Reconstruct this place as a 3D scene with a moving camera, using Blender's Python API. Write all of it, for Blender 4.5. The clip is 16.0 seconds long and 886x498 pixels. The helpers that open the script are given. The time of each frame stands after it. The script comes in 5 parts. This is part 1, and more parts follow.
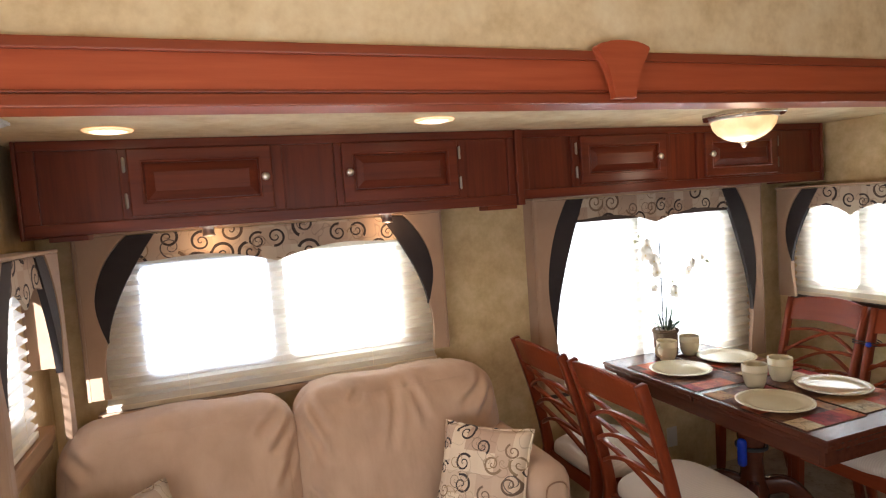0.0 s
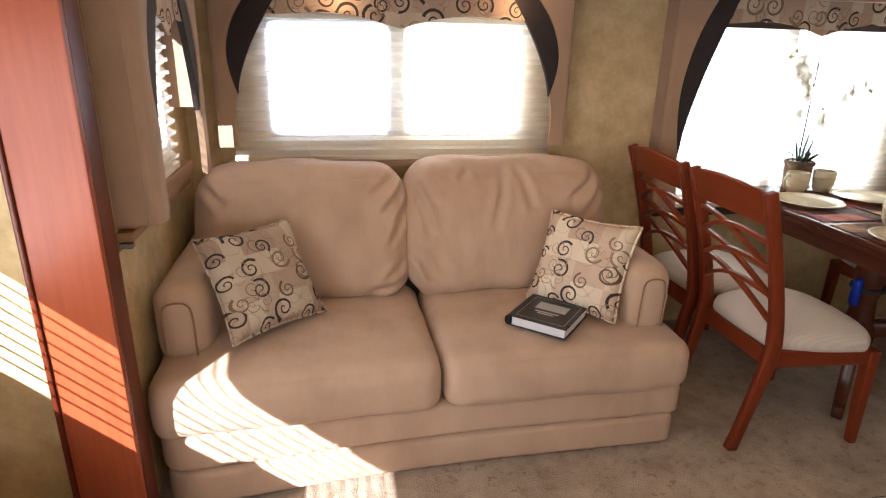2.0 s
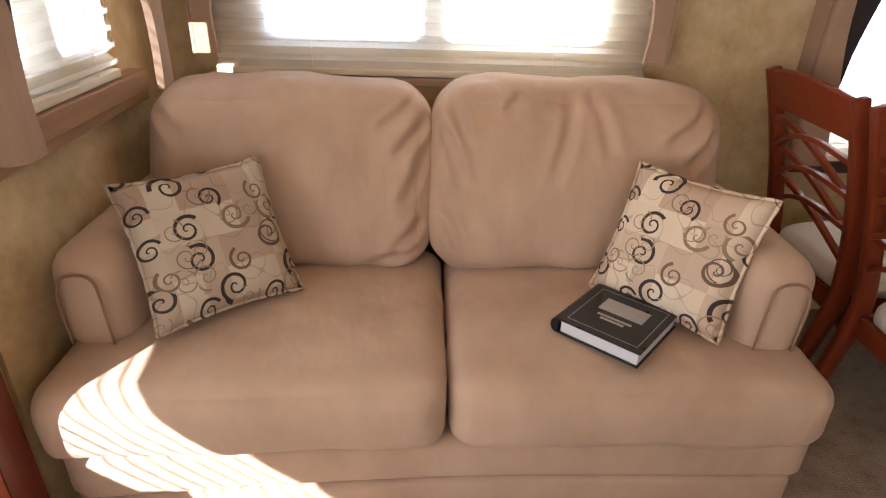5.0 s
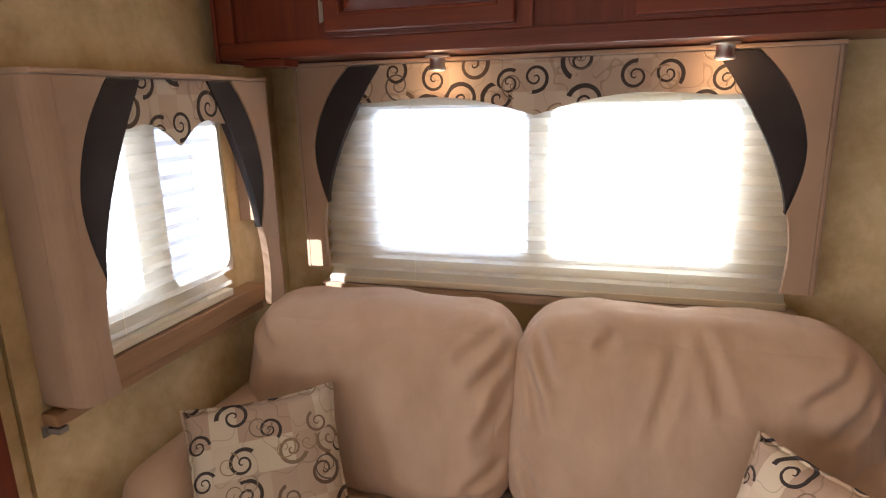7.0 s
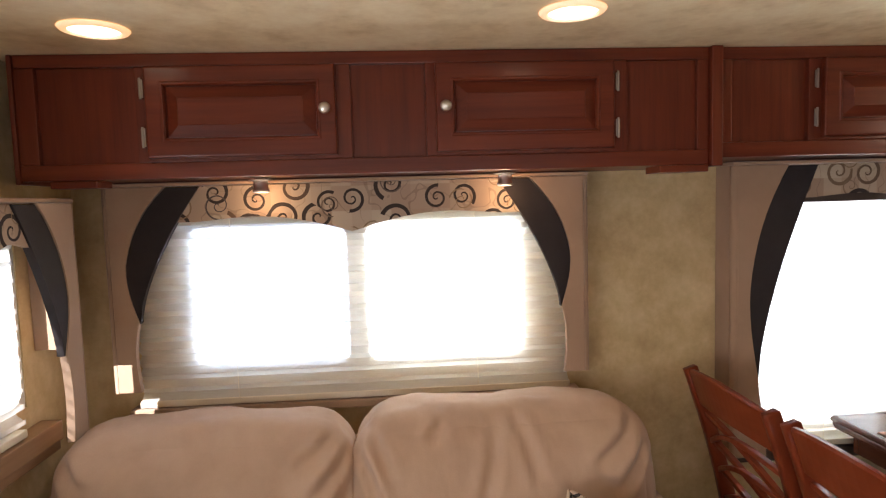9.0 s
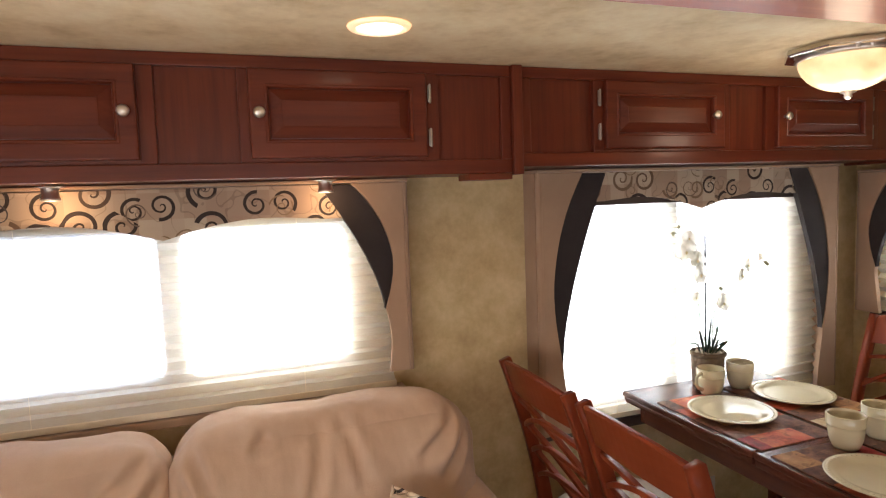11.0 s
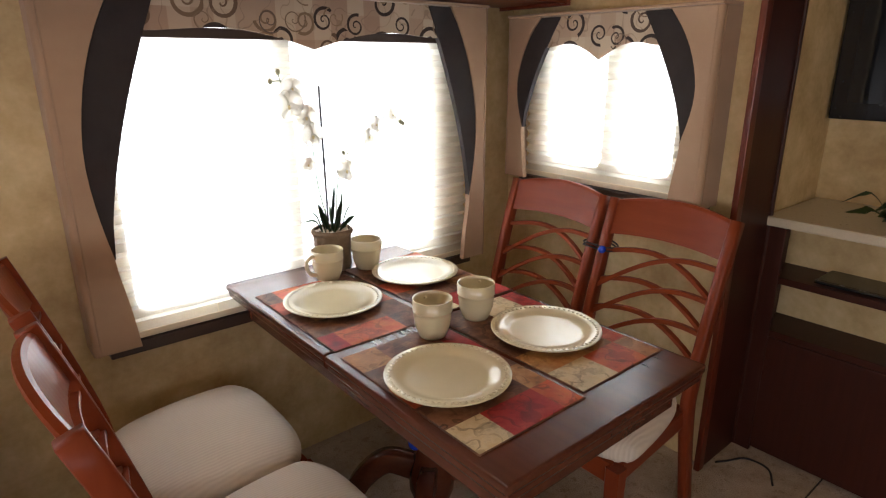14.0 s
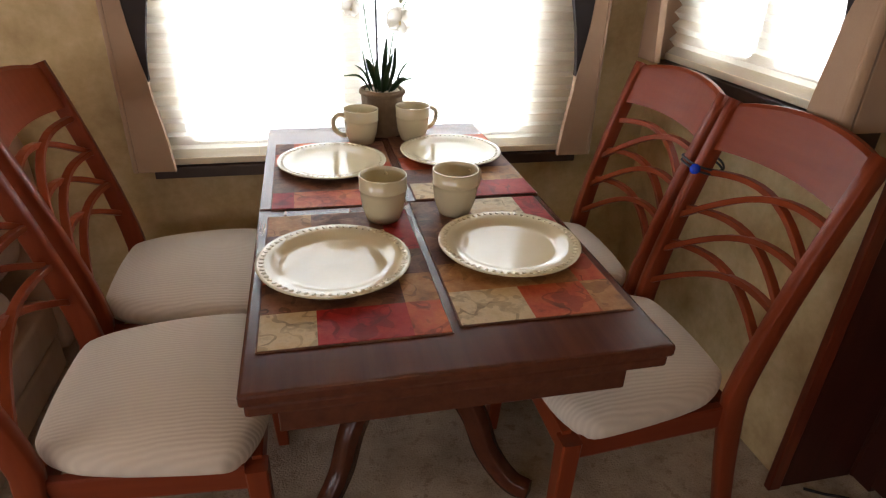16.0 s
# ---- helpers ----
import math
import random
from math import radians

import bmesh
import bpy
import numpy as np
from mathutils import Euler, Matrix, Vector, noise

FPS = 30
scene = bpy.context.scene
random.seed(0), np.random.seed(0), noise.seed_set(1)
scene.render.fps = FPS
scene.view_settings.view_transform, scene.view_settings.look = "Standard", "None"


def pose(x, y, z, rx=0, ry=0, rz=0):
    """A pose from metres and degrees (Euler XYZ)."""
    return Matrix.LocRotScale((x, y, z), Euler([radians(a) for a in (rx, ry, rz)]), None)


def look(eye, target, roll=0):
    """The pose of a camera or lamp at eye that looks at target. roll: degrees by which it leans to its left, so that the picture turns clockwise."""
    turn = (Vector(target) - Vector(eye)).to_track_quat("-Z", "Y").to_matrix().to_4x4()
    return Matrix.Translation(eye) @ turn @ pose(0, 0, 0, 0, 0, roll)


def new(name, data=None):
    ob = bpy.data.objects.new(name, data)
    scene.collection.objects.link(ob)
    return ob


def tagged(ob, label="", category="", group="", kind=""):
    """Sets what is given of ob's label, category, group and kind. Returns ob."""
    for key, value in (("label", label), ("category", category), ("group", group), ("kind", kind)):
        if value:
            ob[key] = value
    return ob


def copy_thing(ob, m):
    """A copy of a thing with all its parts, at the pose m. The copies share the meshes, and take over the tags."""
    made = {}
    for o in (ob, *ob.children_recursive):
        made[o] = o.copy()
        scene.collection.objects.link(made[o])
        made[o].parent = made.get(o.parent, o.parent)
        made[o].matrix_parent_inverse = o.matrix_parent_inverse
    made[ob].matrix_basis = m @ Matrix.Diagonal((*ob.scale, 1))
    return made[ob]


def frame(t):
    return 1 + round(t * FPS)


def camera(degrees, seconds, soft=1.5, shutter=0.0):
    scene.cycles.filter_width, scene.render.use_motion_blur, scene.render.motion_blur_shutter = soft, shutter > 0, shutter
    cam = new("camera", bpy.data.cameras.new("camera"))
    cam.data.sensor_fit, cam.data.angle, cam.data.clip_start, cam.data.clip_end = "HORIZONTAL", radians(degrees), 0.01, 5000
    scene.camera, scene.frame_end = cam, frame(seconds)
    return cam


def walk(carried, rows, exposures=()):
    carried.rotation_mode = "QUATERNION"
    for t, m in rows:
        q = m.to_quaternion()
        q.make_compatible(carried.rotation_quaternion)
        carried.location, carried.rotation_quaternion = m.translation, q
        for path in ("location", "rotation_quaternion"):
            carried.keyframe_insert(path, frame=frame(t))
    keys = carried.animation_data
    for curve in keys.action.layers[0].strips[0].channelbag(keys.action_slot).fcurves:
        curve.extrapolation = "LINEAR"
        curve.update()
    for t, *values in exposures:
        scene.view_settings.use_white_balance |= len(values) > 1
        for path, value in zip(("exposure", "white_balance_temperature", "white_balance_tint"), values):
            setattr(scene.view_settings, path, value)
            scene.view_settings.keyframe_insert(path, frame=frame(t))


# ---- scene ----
cam = camera(73.0, 16.0, 1.2)

PATH = [
    (0, (0.745, -2.73, 1.644), (1.431, -0.857, 1.504), -4.0),
    (0.5, (0.713, -2.713, 1.638), (1.259, -0.796, 1.472), -3.3),
    (1, (0.691, -2.697, 1.594), (1.129, -0.762, 1.339), -2.2),
    (1.5, (0.653, -2.713, 1.537), (1.031, -0.801, 1.085), -0.6),
    (2, (0.662, -2.716, 1.428), (1.013, -0.861, 0.769), 1.4),
    (2.5, (0.703, -2.681, 1.378), (1.035, -0.896, 0.539), 2.8),
    (3, (0.692, -2.593, 1.355), (1.054, -0.857, 0.431), 3.8),
    (3.2, (0.698, -2.527, 1.344), (1.078, -0.805, 0.4), 4.2),
    (5.3, (0.984, -2.007, 1.313), (0.919, -0.22, 0.417), 0.8),
    (5.5, (1.016, -1.966, 1.359), (0.852, -0.177, 0.48), 0.1),
    (6, (1.084, -1.857, 1.457), (0.66, -0.065, 0.677), -1.3),
    (6.5, (1.173, -1.828, 1.478), (0.564, -0.017, 0.887), -2.2),
    (7, (1.2, -1.84, 1.516), (0.64, 0.018, 1.031), -1.4),
    (7.5, (1.231, -1.884, 1.528), (0.816, 0.034, 1.144), -1.3),
    (8, (1.258, -1.889, 1.548), (0.987, 0.069, 1.243), -1.8),
    (8.2, (1.215, -1.914, 1.549), (1.042, 0.061, 1.289), -1.8),
    (10.3, (1.071, -2.026, 1.558), (1.531, -0.083, 1.441), -1.7),
    (10.5, (1.092, -2.027, 1.561), (1.604, -0.098, 1.429), -1.8),
    (11, (1.161, -2.045, 1.564), (1.809, -0.161, 1.394), -2.1),
    (11.5, (1.233, -2.031, 1.562), (2.069, -0.225, 1.36), -2.3),
    (12, (1.351, -2.0, 1.566), (2.349, -0.283, 1.331), -2.1),
    (12.5, (1.489, -1.991, 1.579), (2.597, -0.353, 1.28), -2.2),
    (13, (1.642, -1.988, 1.555), (2.822, -0.419, 1.173), -2.4),
    (13.5, (1.805, -1.959, 1.463), (3.029, -0.444, 1.009), -1.7),
    (14, (1.977, -1.889, 1.45), (3.198, -0.423, 0.85), -0.1),
    (14.5, (2.161, -1.899, 1.407), (3.263, -0.376, 0.723), 0.9),
    (15, (2.417, -1.964, 1.372), (3.256, -0.319, 0.604), 1.9),
    (15.5, (2.58, -1.99, 1.339), (3.197, -0.286, 0.494), 2.4),
    (16, (2.725, -1.982, 1.331), (3.133, -0.26, 0.398), 2.1),
]
walk(cam, [(t, look(eye, target, roll)) for t, eye, target, roll in PATH], tuple((t, stops, 5900 if t < 5 else 5840 if t < 9 else 5980, 15) for t, stops in ((0.0, 1.92), (1.5, 1.95), (2.5, 2.02), (3.2, 2.0), (5.5, 2.0), (7.0, 1.76), (8.2, 1.70), (10.5, 1.98), (12.5, 1.86), (13.5, 1.98), (15.2, 1.98), (16.0, 1.86))))

# ---- world and large lights ----
SUN_WAY = Vector((0.7, 1.0, -0.63)).normalized()
world = bpy.data.worlds.new("world")
scene.world = world
world.use_nodes = True
sky = world.node_tree.nodes.new("ShaderNodeTexSky")
sky.sky_type, sky.sun_disc = "NISHITA", False
sky.sun_elevation, sky.sun_rotation = radians(27), radians(215)
world.node_tree.links.new(sky.outputs[0], world.node_tree.nodes["Background"].inputs[0])
world.node_tree.nodes["Background"].inputs[1].default_value = 0.06


def lamp(name, kind, energy, color, m, **extra):
    data = bpy.data.lights.new(name, kind)
    data.energy, data.color = energy, color
    for key, value in extra.items():
        if key == "size":
            data.size = value
        elif key == "size_y":
            data.shape, data.size_y = "RECTANGLE", value
        elif key == "radius":
            data.shadow_soft_size = value
        elif key == "angle":
            data.angle = value
        elif key == "cone":
            data.spot_size, data.spot_blend = value, 0.8
    ob = new(name, data)
    ob.matrix_world = m
    return ob


lamp("sun", "SUN", 5.0, (1.0, 0.96, 0.90), look((0, 0, 6), Vector((0, 0, 6)) + SUN_WAY), angle=radians(0.5))
WINDOW_GLOW = 1.9     # brightness of the overexposed daylight outside the shades
WARM = (1.0, 0.76, 0.50)

# ---- materials ----


class Nodes:
    """A Principled material with a few short-hands for wiring nodes."""

    def __init__(self, name, color=(0.5, 0.5, 0.5), rough=0.5, metal=0.0, spec=0.5):
        self.mat = bpy.data.materials.new(name)
        self.mat.use_nodes = True
        self.tree = self.mat.node_tree
        self.bsdf = self.tree.nodes["Principled BSDF"]
        self.put("Base Color", (*color, 1)), self.put("Roughness", rough), self.put("Metallic", metal)
        self.put("Specular IOR Level", spec)

    def put(self, key, value):
        if isinstance(value, bpy.types.NodeSocket):
            self.tree.links.new(value, self.bsdf.inputs[key])
        else:
            self.bsdf.inputs[key].default_value = value

    def node(self, kind, *ins, out=0, operation="", noise_dimensions=""):
        n = self.tree.nodes.new("ShaderNode" + kind)
        if operation:
            n.operation = operation
        if noise_dimensions:
            n.noise_dimensions = noise_dimensions
        for i, value in enumerate(ins):
            if value is None:
                continue
            if isinstance(value, bpy.types.NodeSocket):
                self.tree.links.new(value, n.inputs[i])
            else:
                n.inputs[i].default_value = value
        return n.outputs[out]

    def math(self, op, a, b=None, c=None):
        return self.node("Math", a, b, c, operation=op)

    def coord(self):
        return self.node("TexCoord", out=3)

    def scaled(self, sx, sy, sz):
        return self.node("Mapping", self.coord(), None, None, (sx, sy, sz))

    def noise(self, vec, scale, detail=4.0, rough=0.55, out=0):
        n = self.tree.nodes.new("ShaderNodeTexNoise")
        self.tree.links.new(vec, n.inputs["Vector"])
        n.inputs["Scale"].default_value, n.inputs["Detail"].default_value, n.inputs["Roughness"].default_value = scale, detail, rough
        return n.outputs[out]

    def ramp(self, fac, *stops):
        n = self.tree.nodes.new("ShaderNodeValToRGB")
        self.tree.links.new(fac, n.inputs[0])
        while len(n.color_ramp.elements) < len(stops):
            n.color_ramp.elements.new(0.5)
        for e, (at, col) in zip(n.color_ramp.elements, stops):
            e.position, e.color = at, (*col, 1)
        return n.outputs[0]

    def mix(self, fac, a, b, blend="MIX"):
        n = self.tree.nodes.new("ShaderNodeMix")
        n.data_type, n.blend_type = "RGBA", blend
        for i, value in ((0, fac), (6, a), (7, b)):
            if isinstance(value, bpy.types.NodeSocket):
                self.tree.links.new(value, n.inputs[i])
            else:
                n.inputs[i].default_value = value if i == 0 else (*value, 1)
        return n.outputs[2]

    def bump(self, height, strength, distance=0.01):
        n = self.tree.nodes.new("ShaderNodeBump")
        self.tree.links.new(height, n.inputs["Height"])
        n.inputs["Strength"].default_value, n.inputs["Distance"].default_value = strength, distance
        self.tree.links.new(n.outputs[0], self.bsdf.inputs["Normal"])


def mottled(name, a, b, c, rough=0.75, scale=2.6):
    """Sponged wallpaper: soft clouds of three tones with a fine grain."""
    n = Nodes(name, a, rough)
    co = n.coord()
    big = n.noise(co, scale, 3, 0.55)
    drift = n.noise(co, scale * 3.1, 4, 0.6)
    col = n.ramp(n.math("MULTIPLY_ADD", drift, 0.4, n.math("MULTIPLY", big, 0.6)), (0.34, a), (0.50, b), (0.66, c))
    fine = n.noise(co, 55, 3)
    n.put("Base Color", n.mix(0.18, col, n.ramp(fine, (0.3, a), (0.7, c))))
    n.bump(fine, 0.08, 0.002)
    return n.mat


def timber(name, dark, light, axis="x", rough=0.28, scale=1.0, coat=0.18, spec=0.5, blotch=0.10, relief=0.012):
    """Stained wood, grain along the axis."""
    n = Nodes(name, dark, rough, spec=spec)
    s = {"x": (1.2, 22, 22), "y": (22, 1.2, 22), "z": (22, 22, 1.2)}[axis]
    co = n.scaled(*(v * scale for v in s))
    grain = n.noise(co, 2.2, 6, 0.6)
    cloud = n.noise(n.coord(), 3.0, 2)
    shift = n.node("ObjectInfo", out=5)
    col = n.ramp(grain, (0.30, dark), (0.70, light))
    n.put("Base Color", n.mix(n.math("MULTIPLY", n.math("ADD", cloud, n.math("MULTIPLY", shift, 0.35)), 0.35), col, dark))
    n.put("Roughness", n.math("MULTIPLY_ADD", cloud, blotch, rough - blotch * 0.4))
    n.put("Coat Weight", coat)
    n.bump(grain, relief, 0.0008)
    return n.mat


def cloth(name, a, b, rough=0.9, fine=420.0, cloud=4.0, sheen=0.25, bump=0.15):
    n = Nodes(name, a, rough, spec=0.2)
    co = n.coord()
    weave = n.noise(co, fine, 2)
    col = n.ramp(n.noise(co, cloud, 5, 0.6), (0.32, a), (0.68, b))
    n.put("Base Color", n.mix(n.math("MULTIPLY", weave, 0.25), col, tuple(v * 0.6 for v in a)))
    n.put("Sheen Weight", sheen)
    n.bump(weave, bump, 0.002)
    return n.mat


def plain(name, color, rough=0.5, metal=0.0, wear=0.12, scale=30.0, coat=0.0):
    """A plain surface with slight wear in colour and gloss."""
    n = Nodes(name, color, rough, metal)
    spots = n.noise(n.coord(), scale, 4)
    n.put("Base Color", n.mix(n.math("MULTIPLY", spots, wear * 2), color, tuple(v * 0.7 for v in color)))
    n.put("Roughness", n.math("MULTIPLY_ADD", spots, 0.16, rough - 0.08))
    n.put("Coat Weight", coat)
    return n.mat


def glazed(name, a, b):
    """Smooth glossy stoneware glaze, a little cloudy in tone."""
    n = Nodes(name, a, 0.035, spec=0.75)
    co = n.coord()
    n.put("Base Color", n.mix(n.noise(co, 18, 4), a, b))
    n.bump(n.noise(co, 26, 2), 0.008, 0.001)
    return n.mat


def swirl(name, axes, cell=0.075, pale=1.0):
    """Woven upholstery: a patchwork of beige tones with dark and bronze curls."""
    n = Nodes(name, (0.5, 0.4, 0.3), 0.8, spec=0.25)
    xyz = n.node("SeparateXYZ", n.coord())
    parts = [xyz.node.outputs["XYZ".index(a)] for a in axes]
    flat = n.node("CombineXYZ", parts[0], parts[1], 0.0)
    # patchwork
    snap = n.node("VectorMath", flat, (0.062, 0.078, 1.0), operation="SNAP")
    tone = n.node("TexWhiteNoise", snap, noise_dimensions="3D")
    base = n.ramp(tone, (0.0, (0.42, 0.295, 0.21)), (0.35, (0.52, 0.40, 0.285)), (0.65, (0.62, 0.52, 0.38)), (1.0, (0.46, 0.335, 0.235)))
    vine = n.math("PINGPONG", n.math("MULTIPLY", n.noise(flat, 11, 1), 4.0), 0.5)
    base = n.mix(n.math("MULTIPLY", n.math("LESS_THAN", vine, 0.032), 0.40), base, (0.20, 0.14, 0.09))
    for seed, size, heavy in ((0.0, cell, True), (3.7, cell * 0.8, False)):
        at = n.node("VectorMath", flat, (seed, seed * 0.37, 0), operation="ADD")
        vor = n.tree.nodes.new("ShaderNodeTexVoronoi")
        vor.voronoi_dimensions = "2D"
        n.tree.links.new(at, vor.inputs["Vector"])
        vor.inputs["Scale"].default_value, vor.inputs["Randomness"].default_value = 1 / size, 0.75
        off = n.node("VectorMath", at, vor.outputs["Position"], operation="SUBTRACT")
        o = n.node("SeparateXYZ", off)
        ox, oy = o.node.outputs[0], o.node.outputs[1]
        pick = n.node("SeparateColor", vor.outputs["Color"])
        rnd, rnd2 = pick.node.outputs[0], pick.node.outputs[1]
        side = n.math("MULTIPLY_ADD", n.math("GREATER_THAN", rnd2, 0.5), 2.0, -1.0)
        r = n.math("DIVIDE", n.math("SQRT", n.math("ADD", n.math("MULTIPLY", ox, ox), n.math("MULTIPLY", oy, oy))), n.math("MULTIPLY_ADD", rnd2, size * 0.22, size * 0.36))
        turn = n.math("DIVIDE", n.math("ARCTAN2", oy, n.math("MULTIPLY", ox, side)), 2 * math.pi)
        phase = n.math("FRACT", n.math("ADD", n.math("ADD", turn, rnd), n.math("MULTIPLY_ADD", r, -1.9, 4.0)))
        fat = n.math("MULTIPLY_ADD", n.math("POWER", r, 1.5), 0.44 if heavy else 0.12, 0.17 if heavy else 0.11)
        # the outermost lap only runs part of the way round
        sweep = n.math("FRACT", n.math("ADD", turn, n.math("ADD", rnd, 0.2)))
        reach = n.math("MULTIPLY_ADD", sweep, 0.62, 0.40)
        on = n.math("MULTIPLY", n.math("LESS_THAN", phase, fat), n.math("LESS_THAN", r, reach))
        if not heavy:
            on = n.math("MULTIPLY", on, n.math("GREATER_THAN", rnd2, 0.5))
        dye = n.ramp(rnd, (0.0, (0.022, 0.018, 0.02)), (0.55, (0.03, 0.024, 0.024)), (0.62, (0.20, 0.13, 0.08)), (1.0, (0.24, 0.17, 0.10)))
        if not heavy:
            dye = n.ramp(rnd, (0.0, (0.26, 0.19, 0.12)), (0.5, (0.32, 0.22, 0.12)), (1.0, (0.08, 0.07, 0.07)))
        base = n.mix(on, base, dye)
    weave = n.noise(n.coord(), 500, 2)
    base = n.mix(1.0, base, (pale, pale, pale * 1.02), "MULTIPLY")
    n.put("Base Color", n.mix(n.math("MULTIPLY", weave, 0.2), base, (0.2, 0.14, 0.1)))
    n.bump(weave, 0.15, 0.002)
    return n.mat


def shade_cloth():
    n = Nodes("shade_cloth")
    tree = n.tree
    diff, trans, clear = (tree.nodes.new("ShaderNodeBsdf" + k) for k in ("Diffuse", "Translucent", "Transparent"))
    grain = n.noise(n.scaled(1, 1, 12), 60, 3)
    tint = n.ramp(grain, (0.3, (0.85, 0.80, 0.70)), (0.7, (0.92, 0.875, 0.79)))
    tree.links.new(tint, diff.inputs[0]), tree.links.new(tint, trans.inputs[0])
    a, b = tree.nodes.new("ShaderNodeMixShader"), tree.nodes.new("ShaderNodeMixShader")
    a.inputs[0].default_value, b.inputs[0].default_value = 0.50, 0.42
    for s, d in ((diff.outputs[0], a.inputs[1]), (trans.outputs[0], a.inputs[2]), (a.outputs[0], b.inputs[1]), (clear.outputs[0], b.inputs[2])):
        tree.links.new(s, d)
    tree.links.new(b.outputs[0], tree.nodes["Material Output"].inputs[0])
    return n.mat


def glass(name, clear=0.9, tint=(0.96, 0.98, 0.97, 1)):
    n = Nodes(name)
    tree = n.tree
    see, shine, m = tree.nodes.new("ShaderNodeBsdfTransparent"), tree.nodes.new("ShaderNodeBsdfGlossy"), tree.nodes.new("ShaderNodeMixShader")
    see.inputs[0].default_value, shine.inputs["Roughness"].default_value, m.inputs[0].default_value = tint, 0.03, 1 - clear
    tree.links.new(see.outputs[0], m.inputs[1]), tree.links.new(shine.outputs[0], m.inputs[2])
    tree.links.new(m.outputs[0], tree.nodes["Material Output"].inputs[0])
    return n.mat


def glow(name, color, strength):
    n = Nodes(name, (0.8, 0.8, 0.8), 0.4)
    n.put("Emission Color", (*color, 1)), n.put("Emission Strength", strength)
    return n.mat


def alabaster():
    """Lit, veined glass of the dome lamp."""
    n = Nodes("alabaster_glass", (0.8, 0.66, 0.45), 0.25)
    veins = n.noise(n.coord(), 14, 5, 0.65)
    n.put("Emission Color", n.ramp(veins, (0.30, (1.0, 0.44, 0.12)), (0.62, (1.0, 0.66, 0.30))))
    n.put("Emission Strength", n.math("MULTIPLY_ADD", veins, 0.34, 0.11))
    return n.mat


def ribbed():
    """Off-white seat cloth with fine ribs running across the seat."""
    n = Nodes("ribbed_seat_cloth", (0.6, 0.53, 0.46), 0.9, spec=0.2)
    co = n.coord()
    wob = n.noise(co, 9, 3)
    xyz = n.node("SeparateXYZ", co)
    line = n.math("SINE", n.math("MULTIPLY_ADD", xyz.node.outputs[1], 680.0, n.math("MULTIPLY", wob, 11.0)))
    n.put("Base Color", n.mix(n.math("MULTIPLY_ADD", line, 0.10, 0.15), (0.60, 0.52, 0.44), (0.36, 0.29, 0.235)))
    n.put("Sheen Weight", 0.2)
    n.bump(line, 0.26, 0.0018)
    return n.mat


def carpet():
    n = Nodes("carpet", (0.2, 0.16, 0.13), 0.95, spec=0.1)
    co = n.coord()
    tuft, big = n.noise(co, 170, 3), n.noise(co, 7, 6, 0.7)
    col = n.ramp(big, (0.30, (0.36, 0.282, 0.208)), (0.50, (0.52, 0.418, 0.320)), (0.70, (0.63, 0.518, 0.405)))
    stain = n.math("MULTIPLY", n.math("GREATER_THAN", n.noise(co, 22, 6, 0.75), 0.575), n.math("MULTIPLY", n.noise(co, 3.2, 2), 0.75))
    col = n.mix(stain, col, (0.20, 0.125, 0.085))
    n.put("Base Color", n.mix(n.math("MULTIPLY", tuft, 0.50), col, (0.17, 0.12, 0.09)))
    n.bump(tuft, 0.8, 0.007)
    return n.mat


def petal():
    n = Nodes("orchid_petal")
    tree = n.tree
    tint = n.ramp(n.noise(n.coord(), 40, 3), (0.3, (0.84, 0.81, 0.75)), (0.7, (0.92, 0.90, 0.87)))
    a, b, m = tree.nodes.new("ShaderNodeBsdfDiffuse"), tree.nodes.new("ShaderNodeBsdfTranslucent"), tree.nodes.new("ShaderNodeMixShader")
    tree.links.new(tint, a.inputs[0]), tree.links.new(tint, b.inputs[0])
    m.inputs[0].default_value = 0.64
    tree.links.new(a.outputs[0], m.inputs[1]), tree.links.new(b.outputs[0], m.inputs[2])
    tree.links.new(m.outputs[0], tree.nodes["Material Output"].inputs[0])
    return n.mat


def leathery(name, tint, second):
    """Printed place-mat patch: cloudy leather tones with dark leaf scrolls."""
    n = Nodes(name, tint, 0.55, spec=0.2)
    shift = n.node("VectorMath", n.coord(), n.node("VectorMath", n.node("ObjectInfo", out=5), (7.0, 3.0, 1.0), operation="MULTIPLY"), operation="ADD")
    warp = n.node("VectorMath", n.noise(shift, 7, 3, out=1), (0.16, 0.16, 0.0), operation="MULTIPLY")
    bent = n.node("VectorMath", shift, warp, operation="ADD")
    cloud = n.noise(shift, 16, 5, 0.7)
    dark = tuple(v * 0.5 for v in tint)
    tone = n.ramp(cloud, (0.30, dark), (0.46, tint), (0.60, second), (0.75, tuple(min(0.8, v * 1.35) for v in second)))
    band = n.math("PINGPONG", n.math("MULTIPLY", n.noise(bent, 9, 2), 5.0), 0.5)
    line = n.math("MULTIPLY", n.math("LESS_THAN", band, 0.06), n.math("MULTIPLY_ADD", n.noise(shift, 24, 2), 1.6, -0.35))
    leaf = n.math("MULTIPLY", n.math("GREATER_THAN", n.noise(bent, 19, 1), 0.61), 0.55)
    col = n.mix(leaf, tone, tuple(v * 0.5 for v in tint))
    n.put("Base Color", n.mix(line, col, tuple(v * 0.22 for v in second)))
    n.bump(cloud, 0.12, 0.002)
    return n.mat


